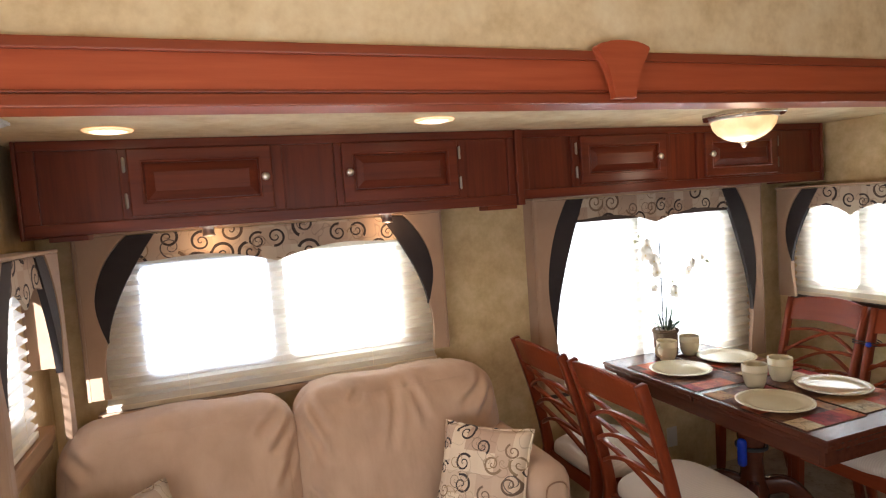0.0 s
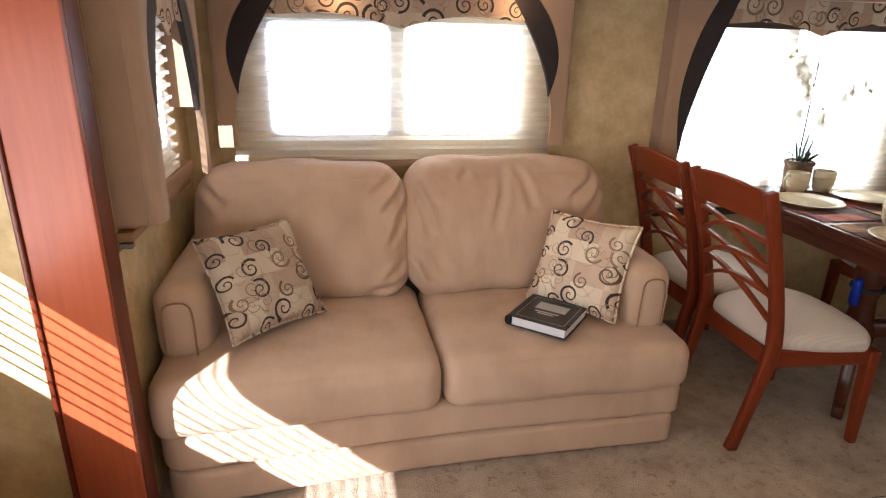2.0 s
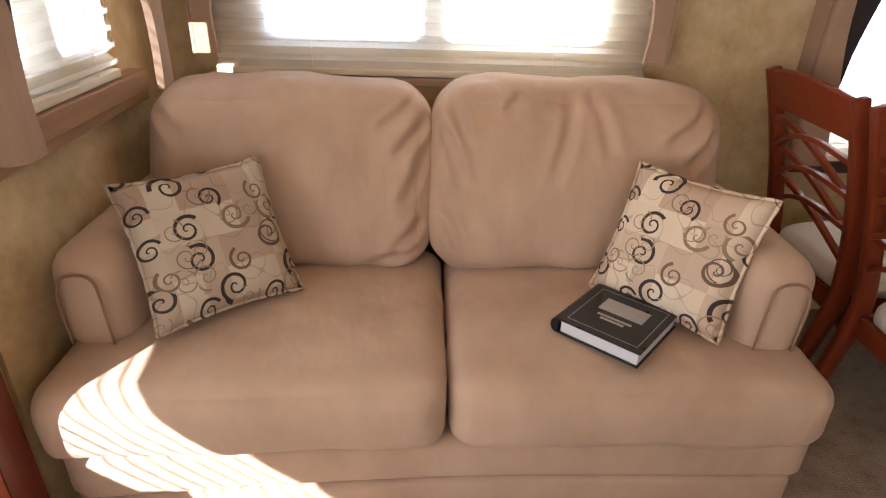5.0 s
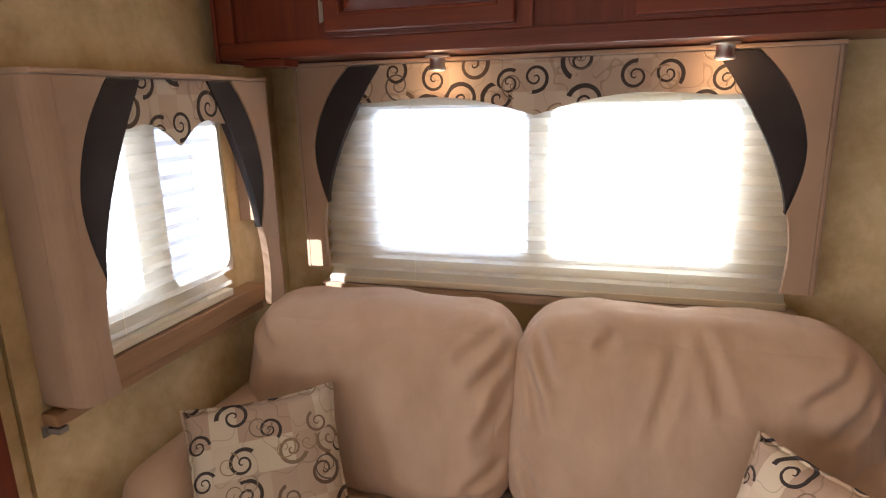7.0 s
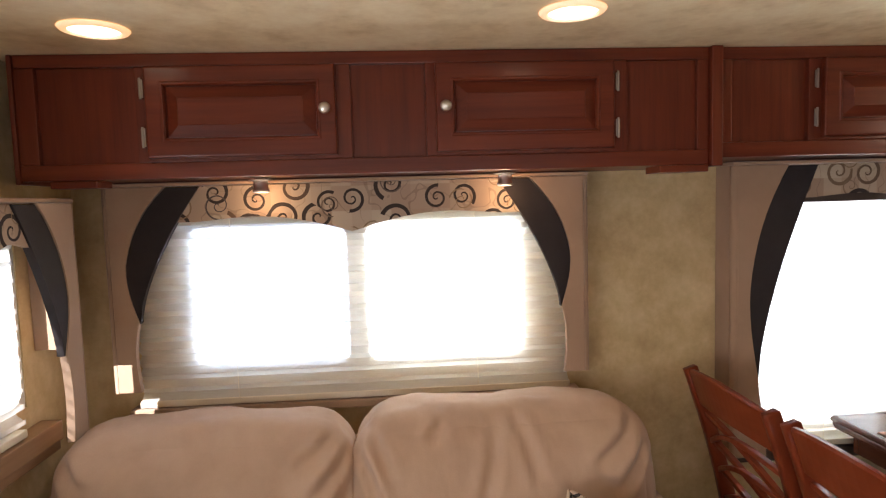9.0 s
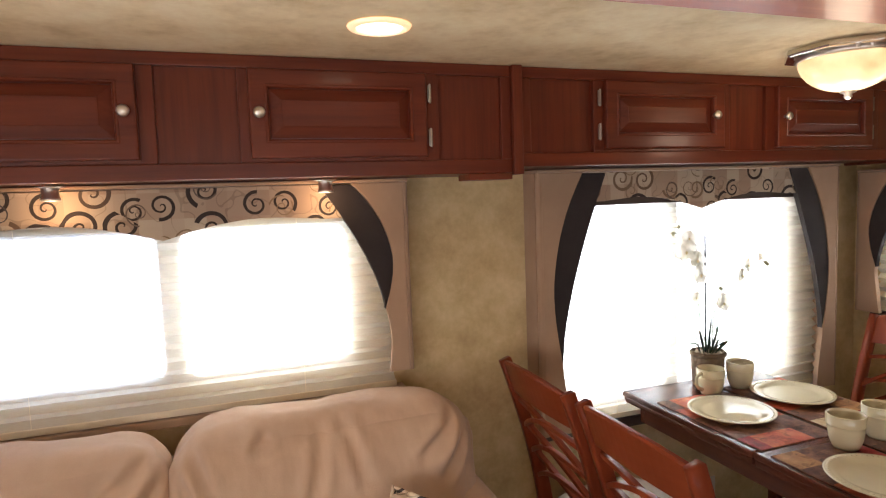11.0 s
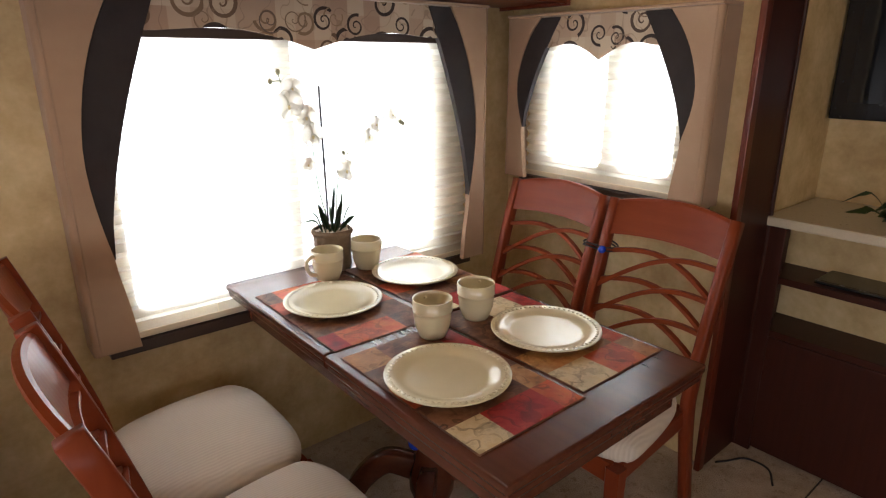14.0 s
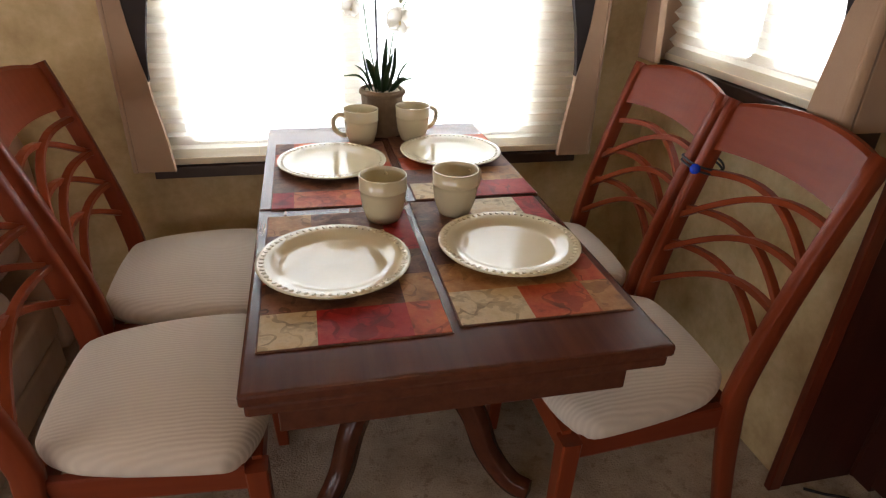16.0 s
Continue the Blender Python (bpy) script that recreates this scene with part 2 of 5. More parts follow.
def napped():
    """Brushed microfibre: shading of the nap in broad strokes, soft creases."""
    n = Nodes("tan_microfibre", (0.4, 0.25, 0.16), 0.85, spec=0.2)
    co = n.coord()
    stroke = n.noise(n.scaled(1.0, 1.0, 0.5), 5.5, 5, 0.55)
    broad = n.noise(co, 2.2, 3)
    col = n.ramp(stroke, (0.28, (0.425, 0.288, 0.198)), (0.50, (0.51, 0.358, 0.252)), (0.72, (0.575, 0.410, 0.293)))
    fibre = n.noise(co, 320, 2)
    col = n.mix(n.math("MULTIPLY", fibre, 0.22), col, (0.26, 0.155, 0.092))
    n.put("Base Color", n.mix(n.math("MULTIPLY", broad, 0.25), col, (0.465, 0.312, 0.212)))
    n.put("Sheen Weight", 0.12)
    crease = n.noise(n.scaled(1.6, 1.0, 0.7), 5.0, 3, 0.5)
    n.bump(n.math("ADD", crease, n.math("MULTIPLY", n.noise(co, 260, 2), 0.03)), 0.4, 0.03)
    return n.mat


M_WALL = mottled("wallpaper", (0.39, 0.272, 0.125), (0.55, 0.412, 0.208), (0.69, 0.545, 0.310), scale=4.5)
M_CEIL = mottled("ceiling_paper", (0.63, 0.470, 0.245), (0.82, 0.665, 0.410), (0.91, 0.79, 0.54), scale=5.0)
M_CHERRY = timber("cherry_wood", (0.088, 0.0150, 0.0062), (0.180, 0.0350, 0.0125), "x", 0.32, coat=0.08, spec=0.34)
M_CHERRY_Z = timber("cherry_wood_upright", (0.084, 0.0145, 0.0060), (0.172, 0.0330, 0.0120), "z", 0.32, coat=0.08, spec=0.34)
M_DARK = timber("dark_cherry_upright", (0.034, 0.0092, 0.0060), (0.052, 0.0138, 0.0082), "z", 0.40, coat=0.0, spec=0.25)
M_FASCIA = timber("fascia_wood", (0.39, 0.076, 0.028), (0.50, 0.112, 0.043), "x", 0.36, coat=0.05, spec=0.35)
M_FASCIA_D = timber("fascia_moulding_wood", (0.24, 0.050, 0.020), (0.31, 0.066, 0.025), "x", 0.36, coat=0.05, spec=0.35)
M_CASING = timber("casing_wood", (0.27, 0.056, 0.020), (0.37, 0.086, 0.032), "z", 0.36, coat=0.05, spec=0.35)
M_CHAIR = timber("chair_wood", (0.160, 0.029, 0.0098), (0.198, 0.039, 0.0128), "z", 0.34, coat=0.0, spec=0.16)
M_CHAIR_Y = timber("chair_wood_cross", (0.180, 0.034, 0.0110), (0.215, 0.044, 0.0140), "y", 0.32, coat=0.0, spec=0.12)
M_CHAIR_X = timber("chair_wood_long", (0.155, 0.027, 0.0095), (0.188, 0.035, 0.012), "x", 0.38, coat=0.04, spec=0.2)
M_TABLE = timber("table_wood", (0.070, 0.020, 0.0105), (0.105, 0.030, 0.0150), "y", 0.26, coat=0.0, spec=0.42, blotch=0.0, relief=0.002)
M_TAN = cloth("tan_padding", (0.35, 0.228, 0.146), (0.41, 0.275, 0.180), cloud=6)
M_DRAPE = cloth("dark_drape", (0.030, 0.024, 0.024), (0.042, 0.034, 0.033), cloud=9, sheen=0.1)
M_SWIRL_X = swirl("curl_fabric_x", "XZ", 0.112, 0.82)
M_SWIRL_Y = swirl("curl_fabric_y", "YZ", 0.106, 0.82)
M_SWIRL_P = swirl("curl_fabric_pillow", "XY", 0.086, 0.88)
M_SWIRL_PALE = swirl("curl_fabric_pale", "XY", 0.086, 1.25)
M_SHADE = shade_cloth()
M_LINED = cloth("lined_shade_cloth", (0.62, 0.56, 0.45), (0.70, 0.64, 0.53))
M_GLASS = glass("window_glass")
M_NET = glass("insect_screen", 0.97, (0.68, 0.71, 0.78, 1))
M_SOFA = napped()
M_WELT = plain("sofa_welt", (0.29, 0.170, 0.105), 0.9)
M_SEAT = ribbed()
M_CARPET = carpet()
M_NICKEL = plain("brushed_nickel", (0.80, 0.76, 0.69), 0.38, 1.0, 0.1, 80)
M_CHROME = plain("polished_nickel", (0.66, 0.62, 0.57), 0.12, 1.0, 0.1, 60)
M_HINGE = plain("worn_nickel", (0.46, 0.42, 0.36), 0.35, 1.0, 0.3, 90)
M_FRAME = plain("window_frame_white", (0.62, 0.58, 0.50), 0.4)
M_RAIL = plain("shade_rail", (0.70, 0.62, 0.47), 0.45)
M_SILLWOOD = timber("sill_wood", (0.27, 0.150, 0.072), (0.37, 0.220, 0.112), "y", 0.4, coat=0.05, spec=0.35)
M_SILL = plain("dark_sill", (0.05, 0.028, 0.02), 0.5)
M_GREYSILL = plain("grey_sill", (0.22, 0.19, 0.16), 0.6)
M_CERAMIC = glazed("cream_glaze", (0.62, 0.55, 0.375), (0.56, 0.49, 0.322))
M_BLACK = plain("black_leatherette", (0.007, 0.0065, 0.007), 0.30)
M_PAGE = plain("album_pages", (0.66, 0.66, 0.68), 0.5)
M_SILVER = plain("silver_print", (0.45, 0.43, 0.42), 0.35, 0.3, 0.5, 60)
M_BARK = plain("bark_pot", (0.22, 0.150, 0.090), 0.95, 0, 0.9, 45)
M_LEAF = plain("orchid_leaf", (0.035, 0.075, 0.024), 0.35)
M_STEM = plain("orchid_stem", (0.07, 0.10, 0.035), 0.5)
M_PETAL = petal()
M_LIP = plain("orchid_lip", (0.82, 0.70, 0.42), 0.6)
M_BUD = plain("orchid_bud", (0.36, 0.36, 0.22), 0.6)
M_BLUE = plain("blue_plastic", (0.01, 0.04, 0.42), 0.25)
M_CORD = plain("dark_cord", (0.012, 0.012, 0.014), 0.6)
M_TV = plain("tv_plastic", (0.010, 0.010, 0.012), 0.25)
M_SCREEN = plain("tv_screen", (0.014, 0.015, 0.018), 0.08)
M_STONE = plain("cream_counter", (0.60, 0.54, 0.42), 0.3, 0, 0.3, 90)
M_CREAM = cloth("cream_leather", (0.66, 0.60, 0.48), (0.72, 0.66, 0.54), 0.5, 120, 5, 0.0)
M_OUTLET = plain("outlet_plastic", (0.62, 0.58, 0.50), 0.4)
M_WHITE = plain("white_plastic", (0.72, 0.73, 0.76), 0.45)
M_LENS = glow("downlight_lens", (1.0, 0.76, 0.46), 1.9)
M_RIM = glow("downlight_rim", (1.0, 0.50, 0.17), 0.28)
M_PUCK = glow("puck_lens", (1.0, 0.74, 0.42), 2.0)
M_DOME = alabaster()
M_OUTSIDE = glow("daylight_backdrop", (0.90, 0.95, 1.0), WINDOW_GLOW)
M_MATS = [leathery("mat_red", (0.27, 0.012, 0.010), (0.34, 0.030, 0.020)), leathery("mat_orange", (0.42, 0.075, 0.025), (0.46, 0.12, 0.035)),
          leathery("mat_cream", (0.55, 0.44, 0.27), (0.48, 0.36, 0.20)), leathery("mat_brown", (0.115, 0.045, 0.024), (0.20, 0.090, 0.045)),
          leathery("mat_amber", (0.33, 0.15, 0.05), (0.42, 0.22, 0.08))]

# ---- mesh helpers ----


def base_of(ob):
    at = Vector()
    while ob:
        at += ob.location
        ob = ob.parent
    return at


def part(name, bm, material, parent=None, label="", smooth=False):
    """Links a bmesh, given in the coordinates of the place, as one mesh under parent."""
    if parent:
        bmesh.ops.translate(bm, verts=bm.verts, vec=-base_of(parent))
    bmesh.ops.recalc_face_normals(bm, faces=bm.faces)
    for f in bm.faces:
        f.smooth = smooth
    me = bpy.data.meshes.new(name)
    bm.to_mesh(me)
    bm.free()
    for m in material if isinstance(material, (list, tuple)) else (material,):
        me.materials.append(m)
    ob = new(name, me)
    ob.parent = parent
    if label:
        ob["label"] = label
    return ob


def thing(name, at, label, category, group="", kind=""):
    ob = new(name)
    ob.location = at
    ob.empty_display_size = 0.1
    return tagged(ob, label, category, group, kind)


def box(x0, x1, y0, y1, z0, z1, bevel=0.0, bm=None, segments=2):
    out = bm or bmesh.new()
    made = bmesh.ops.create_cube(out, size=1)["verts"]
    for v in made:
        v.co = Vector(((x0 + x1) / 2 + v.co.x * (x1 - x0), (y0 + y1) / 2 + v.co.y * (y1 - y0), (z0 + z1) / 2 + v.co.z * (z1 - z0)))
    if bevel:
        edges = {e for v in made for e in v.link_edges}
        bmesh.ops.bevel(out, geom=list(edges), offset=bevel, segments=segments, profile=0.6, affect="EDGES")
    return out


def prism(points, axis, a, b, bm=None, bevel=0.0):
    """A flat outline (two coordinates) made thick along axis from a to b."""
    out = bm or bmesh.new()
    put = {"x": lambda u, v, d: (d, u, v), "y": lambda u, v, d: (u, d, v), "z": lambda u, v, d: (u, v, d)}[axis]
    one, two = ([out.verts.new(put(u, v, d)) for u, v in points] for d in (a, b))
    n = len(points)
    faces = [out.faces.new(one), out.faces.new(two[::-1])]
    for i in range(n):
        out.faces.new((one[i], two[i], two[(i + 1) % n], one[(i + 1) % n]))
    if bevel:
        edges = {e for f in faces for e in f.edges}
        bmesh.ops.bevel(out, geom=list(edges), offset=bevel, segments=2, profile=0.6, affect="EDGES")
    return out


def lathe(profile, at=(0, 0, 0), segments=32, bm=None, closed=False):
    """A turned shape from (radius, height) pairs round the upright through at."""
    out = bm or bmesh.new()
    rings = []
    for r, z in profile:
        if r < 1e-5:
            rings.append([out.verts.new((at[0], at[1], at[2] + z))])
        else:
            rings.append([out.verts.new((at[0] + r * math.cos(2 * math.pi * k / segments), at[1] + r * math.sin(2 * math.pi * k / segments), at[2] + z)) for k in range(segments)])
    pairs = list(zip(rings, rings[1:])) + ([(rings[-1], rings[0])] if closed else [])
    for lo, hi in pairs:
        for k in range(segments):
            j = (k + 1) % segments
            if len(lo) == 1 and len(hi) > 1:
                out.faces.new((lo[0], hi[k], hi[j]))
            elif len(hi) == 1 and len(lo) > 1:
                out.faces.new((lo[k], lo[j], hi[0]))
            elif len(lo) > 1:
                out.faces.new((lo[k], lo[j], hi[j], hi[k]))
    return out


def sweep(points, wide, high=None, up=(0, 0, 1), segments=10, bm=None, square=False):
    """A bar along points; wide and high are half sizes, numbers or one for each point."""
    out = bm or bmesh.new()
    pts = [Vector(p) for p in points]
    n = len(pts)
    ws = wide if isinstance(wide, (list, tuple)) else [wide] * n
    hs = high if isinstance(high, (list, tuple)) else [high if high is not None else w for w in ws] if high is None else [high] * n
    rings = []
    for i, p in enumerate(pts):
        d = (pts[min(i + 1, n - 1)] - pts[max(i - 1, 0)]).normalized()
        s = d.cross(Vector(up))
        s = s.normalized() if s.length > 1e-4 else Vector((1, 0, 0))
        t = s.cross(d).normalized()
        if square:
            c = 0.82
            angles = [(1, c), (c, 1), (-c, 1), (-1, c), (-1, -c), (-c, -1), (c, -1), (1, -c)]
        else:
            angles = [(math.cos(2 * math.pi * k / segments), math.sin(2 * math.pi * k / segments)) for k in range(segments)]
        rings.append([out.verts.new(p + s * a * ws[i] + t * b * hs[i]) for a, b in angles])
    k = len(rings[0])
    for lo, hi in zip(rings, rings[1:]):
        for i in range(k):
            out.faces.new((lo[i], lo[(i + 1) % k], hi[(i + 1) % k], hi[i]))
    out.faces.new(rings[0][::-1]), out.faces.new(rings[-1])
    return out


def curve_through(points, steps=8):
    """Catmull-Rom points through the given ones."""
    p = [Vector(v) for v in points]
    p = [2 * p[0] - p[1], *p, 2 * p[-1] - p[-2]]
    out = []
    for a, b, c, d in zip(p, p[1:], p[2:], p[3:]):
        for k in range(steps):
            t = k / steps
            out.append(0.5 * (2 * b + (c - a) * t + (2 * a - 5 * b + 4 * c - d) * t * t + (3 * b - a - 3 * c + d) * t ** 3))
    return out + [p[-2]]


def soft_box(x0, x1, y0, y1, z0, z1, r=0.05, puff=(0, 0, 0), cells=14, wrinkle=0.0, seed=0.0, bm=None):
    """A cushion: a box with rounded edges, faces that bulge by puff and soft wrinkles."""
    out = bm or bmesh.new()
    lo, hi = Vector((x0, y0, z0)), Vector((x1, y1, z1))
    mid, half = (lo + hi) / 2, (hi - lo) / 2
    ids = {}
    n = cells

    def vert(i, j, k):
        if (i, j, k) not in ids:
            u = [2 * v / n - 1 for v in (i, j, k)]
            u = [math.sin(v * math.pi / 2) * 0.45 + v * 0.55 for v in u]
            p = Vector((u[0] * half.x, u[1] * half.y, u[2] * half.z))
            inner = Vector([max(-h + r, min(h - r, c)) for c, h in zip(p, half)])
            off = p - inner
            if off.length > 1e-6:
                p = inner + off.normalized() * min(off.length, r)
            for a in range(3):
                b, c = (a + 1) % 3, (a + 2) % 3
                p[a] += puff[a] * u[a] * (1 - u[b] ** 2) * (1 - u[c] ** 2)
            q = mid + p
            if wrinkle:
                w = noise.noise(Vector((q.x * 7 + seed, q.y * 7, q.z * 3))) + 0.5 * noise.noise(Vector((q.x * 17, q.y * 17 + seed, q.z * 9)))
                q += p.normalized() * w * wrinkle
            ids[i, j, k] = out.verts.new(q)
        return ids[i, j, k]

    for a in range(n):
        for b in range(n):
            for side in (0, n):
                out.faces.new((vert(a, b, side), vert(a + 1, b, side), vert(a + 1, b + 1, side), vert(a, b + 1, side)))
                out.faces.new((vert(a, side, b), vert(a + 1, side, b), vert(a + 1, side, b + 1), vert(a, side, b + 1)))
                out.faces.new((vert(side, a, b), vert(side, a + 1, b), vert(side, a + 1, b + 1), vert(side, a, b + 1)))
    return out


def rounded(u0, u1, v0, v1, r, steps=5):
    """Corner points of a rectangle with rounded corners."""
    out = []
    for cu, cv, a in ((u1 - r, v1 - r, 0), (u0 + r, v1 - r, 90), (u0 + r, v0 + r, 180), (u1 - r, v0 + r, 270)):
        out += [(cu + r * math.cos(radians(a + 90 * k / steps)), cv + r * math.sin(radians(a + 90 * k / steps))) for k in range(steps + 1)]
    return out


def wall_with_hole(axis, d0, d1, u0, u1, z0, z1, holes):
    """A wall from d0 to d1 thick, running along the other axis from u0 to u1, with rectangular openings (u0, u1, z0, z1)."""
    bm = bmesh.new()
    cuts = sorted({u0, u1, *(h[0] for h in holes), *(h[1] for h in holes)})
    for a, b in zip(cuts, cuts[1:]):
        spans, low = [], z0
        for h in sorted((h for h in holes if h[0] <= a and h[1] >= b), key=lambda h: h[2]):
            spans.append((low, h[2]))
            low = h[3]
        for lo, hi in spans + [(low, z1)]:
            if hi > lo:
                (box(a, b, d0, d1, lo, hi, bm=bm) if axis == "y" else box(d0, d1, a, b, lo, hi, bm=bm))
    bmesh.ops.remove_doubles(bm, verts=bm.verts, dist=1e-5)
    return bm

# ---- structure: slide-out room and the coach it opens from ----
WX, EX, TOP, EDGE = 0.06, 3.94, 1.96, -1.04     # slide-out side walls, ceiling height and front edge
CX, CY, CZ = -0.32, -3.7, 2.42                  # coach side wall, rear wall and ceiling
# openings: (u0, u1, z0, z1)
HOLE_N1, HOLE_N2 = (0.39, 1.53, 1.005, 1.50), (2.33, 3.50, 0.70, 1.56)
HOLE_W, HOLE_E = (-0.87, -0.305, 1.02, 1.50), (-0.80, -0.22, 1.03, 1.53)
HOLE_SUN, HOLE_S = (-3.25, -1.30, 0.70, 1.62), (-0.1, 3.3, 0.75, 1.65)


def structure(name, bm, material, label, category):
    return tagged(part(name, bm, material), label, category, "", "structure")


structure("floor", box(CX, 5.0, EDGE - 0.325, 0.0, -0.06, 0.0), M_CARPET, "worn grey-brown short-pile carpet of the slide-out", "carpet")
structure("floor_coach", box(CX, 5.0, CY, EDGE - 0.332, -0.06, -0.002), M_CARPET, "worn grey-brown short-pile carpet of the coach", "carpet")
structure("floor_seam", box(CX, 5.0, EDGE - 0.332, EDGE - 0.325, -0.06, -0.006), M_CORD, "dark seam between two carpets", "floor seam")
structure("wall_north", wall_with_hole("y", 0.0, 0.05, WX - 0.05, EX + 0.05, 0, TOP, (HOLE_N1, HOLE_N2)), M_WALL, "sponged beige wallpaper wall with two windows", "wall")
structure("wall_west", wall_with_hole("x", WX - 0.05, WX, EDGE, 0.0, 0, TOP, (HOLE_W,)), M_WALL, "sponged beige wallpaper side wall with a window", "wall")
structure("wall_east", wall_with_hole("x", EX, EX + 0.05, EDGE, 0.0, 0, TOP, (HOLE_E,)), M_WALL, "sponged beige wallpaper side wall with a window", "wall")
structure("ceiling", box(WX - 0.05, EX + 0.05, EDGE, 0.05, TOP, TOP + 0.04), M_CEIL, "sponged pale beige slide-out ceiling", "ceiling")
structure("wall_header", box(CX, 5.0, -1.19, EDGE - 0.002, 2.06, CZ), M_CEIL, "sponged beige wall over the slide-out", "wall")
structure("wall_return_west", box(CX, WX - 0.01, -1.19, EDGE - 0.002, 0, 2.06), M_WALL, "sponged beige wall beside the slide-out", "wall")
structure("wall_return_east", box(4.18, 5.0, EDGE, EDGE + 0.06, 0, 2.06), M_WALL, "shaded beige end wall of the media niche", "wall")
structure("wall_coach_west", wall_with_hole("x", CX - 0.05, CX, CY, -1.19, 0, CZ, (HOLE_SUN,)), M_WALL, "sponged beige coach wall with a sunny window", "wall")
structure("wall_coach_south", wall_with_hole("y", CY - 0.05, CY, CX - 0.05, 5.05, 0, CZ, (HOLE_S,)), M_WALL, "sponged beige coach wall behind the viewer", "wall")
structure("wall_coach_east", box(5.0, 5.05, CY, EDGE + 0.06, 0, CZ), M_WALL, "sponged beige coach end wall", "wall")
structure("ceiling_coach", box(CX - 0.05, 5.05, CY - 0.05, EDGE, CZ, CZ + 0.04), M_CEIL, "pale beige coach ceiling", "ceiling")
structure("ground", box(-40, 40, -40, 40, -1.1, -1.0), M_GREYSILL, "grey parking ground outside", "ground")

# wooden surround of the slide-out
fascia = thing("slide_fascia", (2.0, -1.21, 1.91), "reddish stained wooden fascia beam over the slide-out", "fascia", kind="structure")
part("beam", box(0.099, 4.18, -1.205, EDGE - 0.001, 1.925, 2.058, 0.004), M_FASCIA, fascia)
part("upper_moulding", box(-0.067, 4.18, -1.222, -1.205, 2.040, 2.068, 0.005), M_FASCIA_D, fascia, "darker upper moulding")
part("lower_moulding", box(0.099, 4.18, -1.222, -1.205, 1.915, 1.945, 0.005), M_FASCIA_D, fascia, "darker lower moulding")
part("bead", box(0.099, 4.18, -1.212, -1.2045, 1.948, 1.956, 0.003), M_FASCIA_D, fascia)


def shield_outline():
    out = [(0.038, 0.0), (0.040, 0.05), (0.052, 0.09), (0.075, 0.125), (0.095, 0.145)]
    top = [(0.095 * math.cos(radians(a)), 0.145 + 0.022 * math.sin(radians(a))) for a in range(20, 180, 20)]
    return [(x, z) for x, z in out] + top + [(-x, z) for x, z in out[::-1]]


part("keystone", prism([(1.893 + x, 1.925 + z) for x, z in shield_outline()], "y", -1.252, -1.2225, bevel=0.006), M_FASCIA, fascia, "fan-shaped wooden keystone")

fan = [(0.098, 1.80), (0.100, 1.885), (0.118, 1.945), (0.165, 1.995), (0.235, 2.030), (0.325, 2.056)]
fan = fan + [(0.325, 2.066), (0.01, 2.082), (-0.10, 2.074)] + [(-0.10, 1.98), (-0.082, 1.92), (-0.08, 1.80)]
part("corner_keystone", prism(fan, "y", -1.250, -1.2235, bevel=0.006), M_FASCIA, fascia, "fan-shaped wooden corner block")
casing_w = thing("casing_west", (0.01, -1.21, 0), "reddish stained wooden casing board beside the sofa", "casing", kind="structure")
part("board", box(-0.068, 0.0975, -1.213, -1.19, 0, 2.058, 0.003), M_CASING, casing_w)
# unlit return of the same board; the darker wood carries its shade
part("inner_edge", box(0.0825, 0.098, -1.1895, -1.10, 0, 2.039, 0.003), M_CHERRY_Z, casing_w, "inner return of the casing, its shade put into darker wood")
part("outer_bead", box(-0.081, -0.0685, -1.222, -1.19, 0, 2.068, 0.004), M_CHERRY_Z, casing_w, "rounded outer bead")
casing_e = thing("casing_east", (4.05, EDGE, 0), "dark stained wooden casing board beside the dinette", "casing", kind="structure")
part("inner_edge", box(EX - 0.052, EX - 0.014, EDGE - 0.022, EDGE - 0.001, 0, 1.915, 0.004), M_CHERRY_Z, casing_e, "redder inner edge strip")
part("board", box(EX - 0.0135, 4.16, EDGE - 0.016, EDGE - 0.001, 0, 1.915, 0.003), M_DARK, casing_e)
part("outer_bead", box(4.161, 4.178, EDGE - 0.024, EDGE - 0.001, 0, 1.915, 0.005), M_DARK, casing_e)


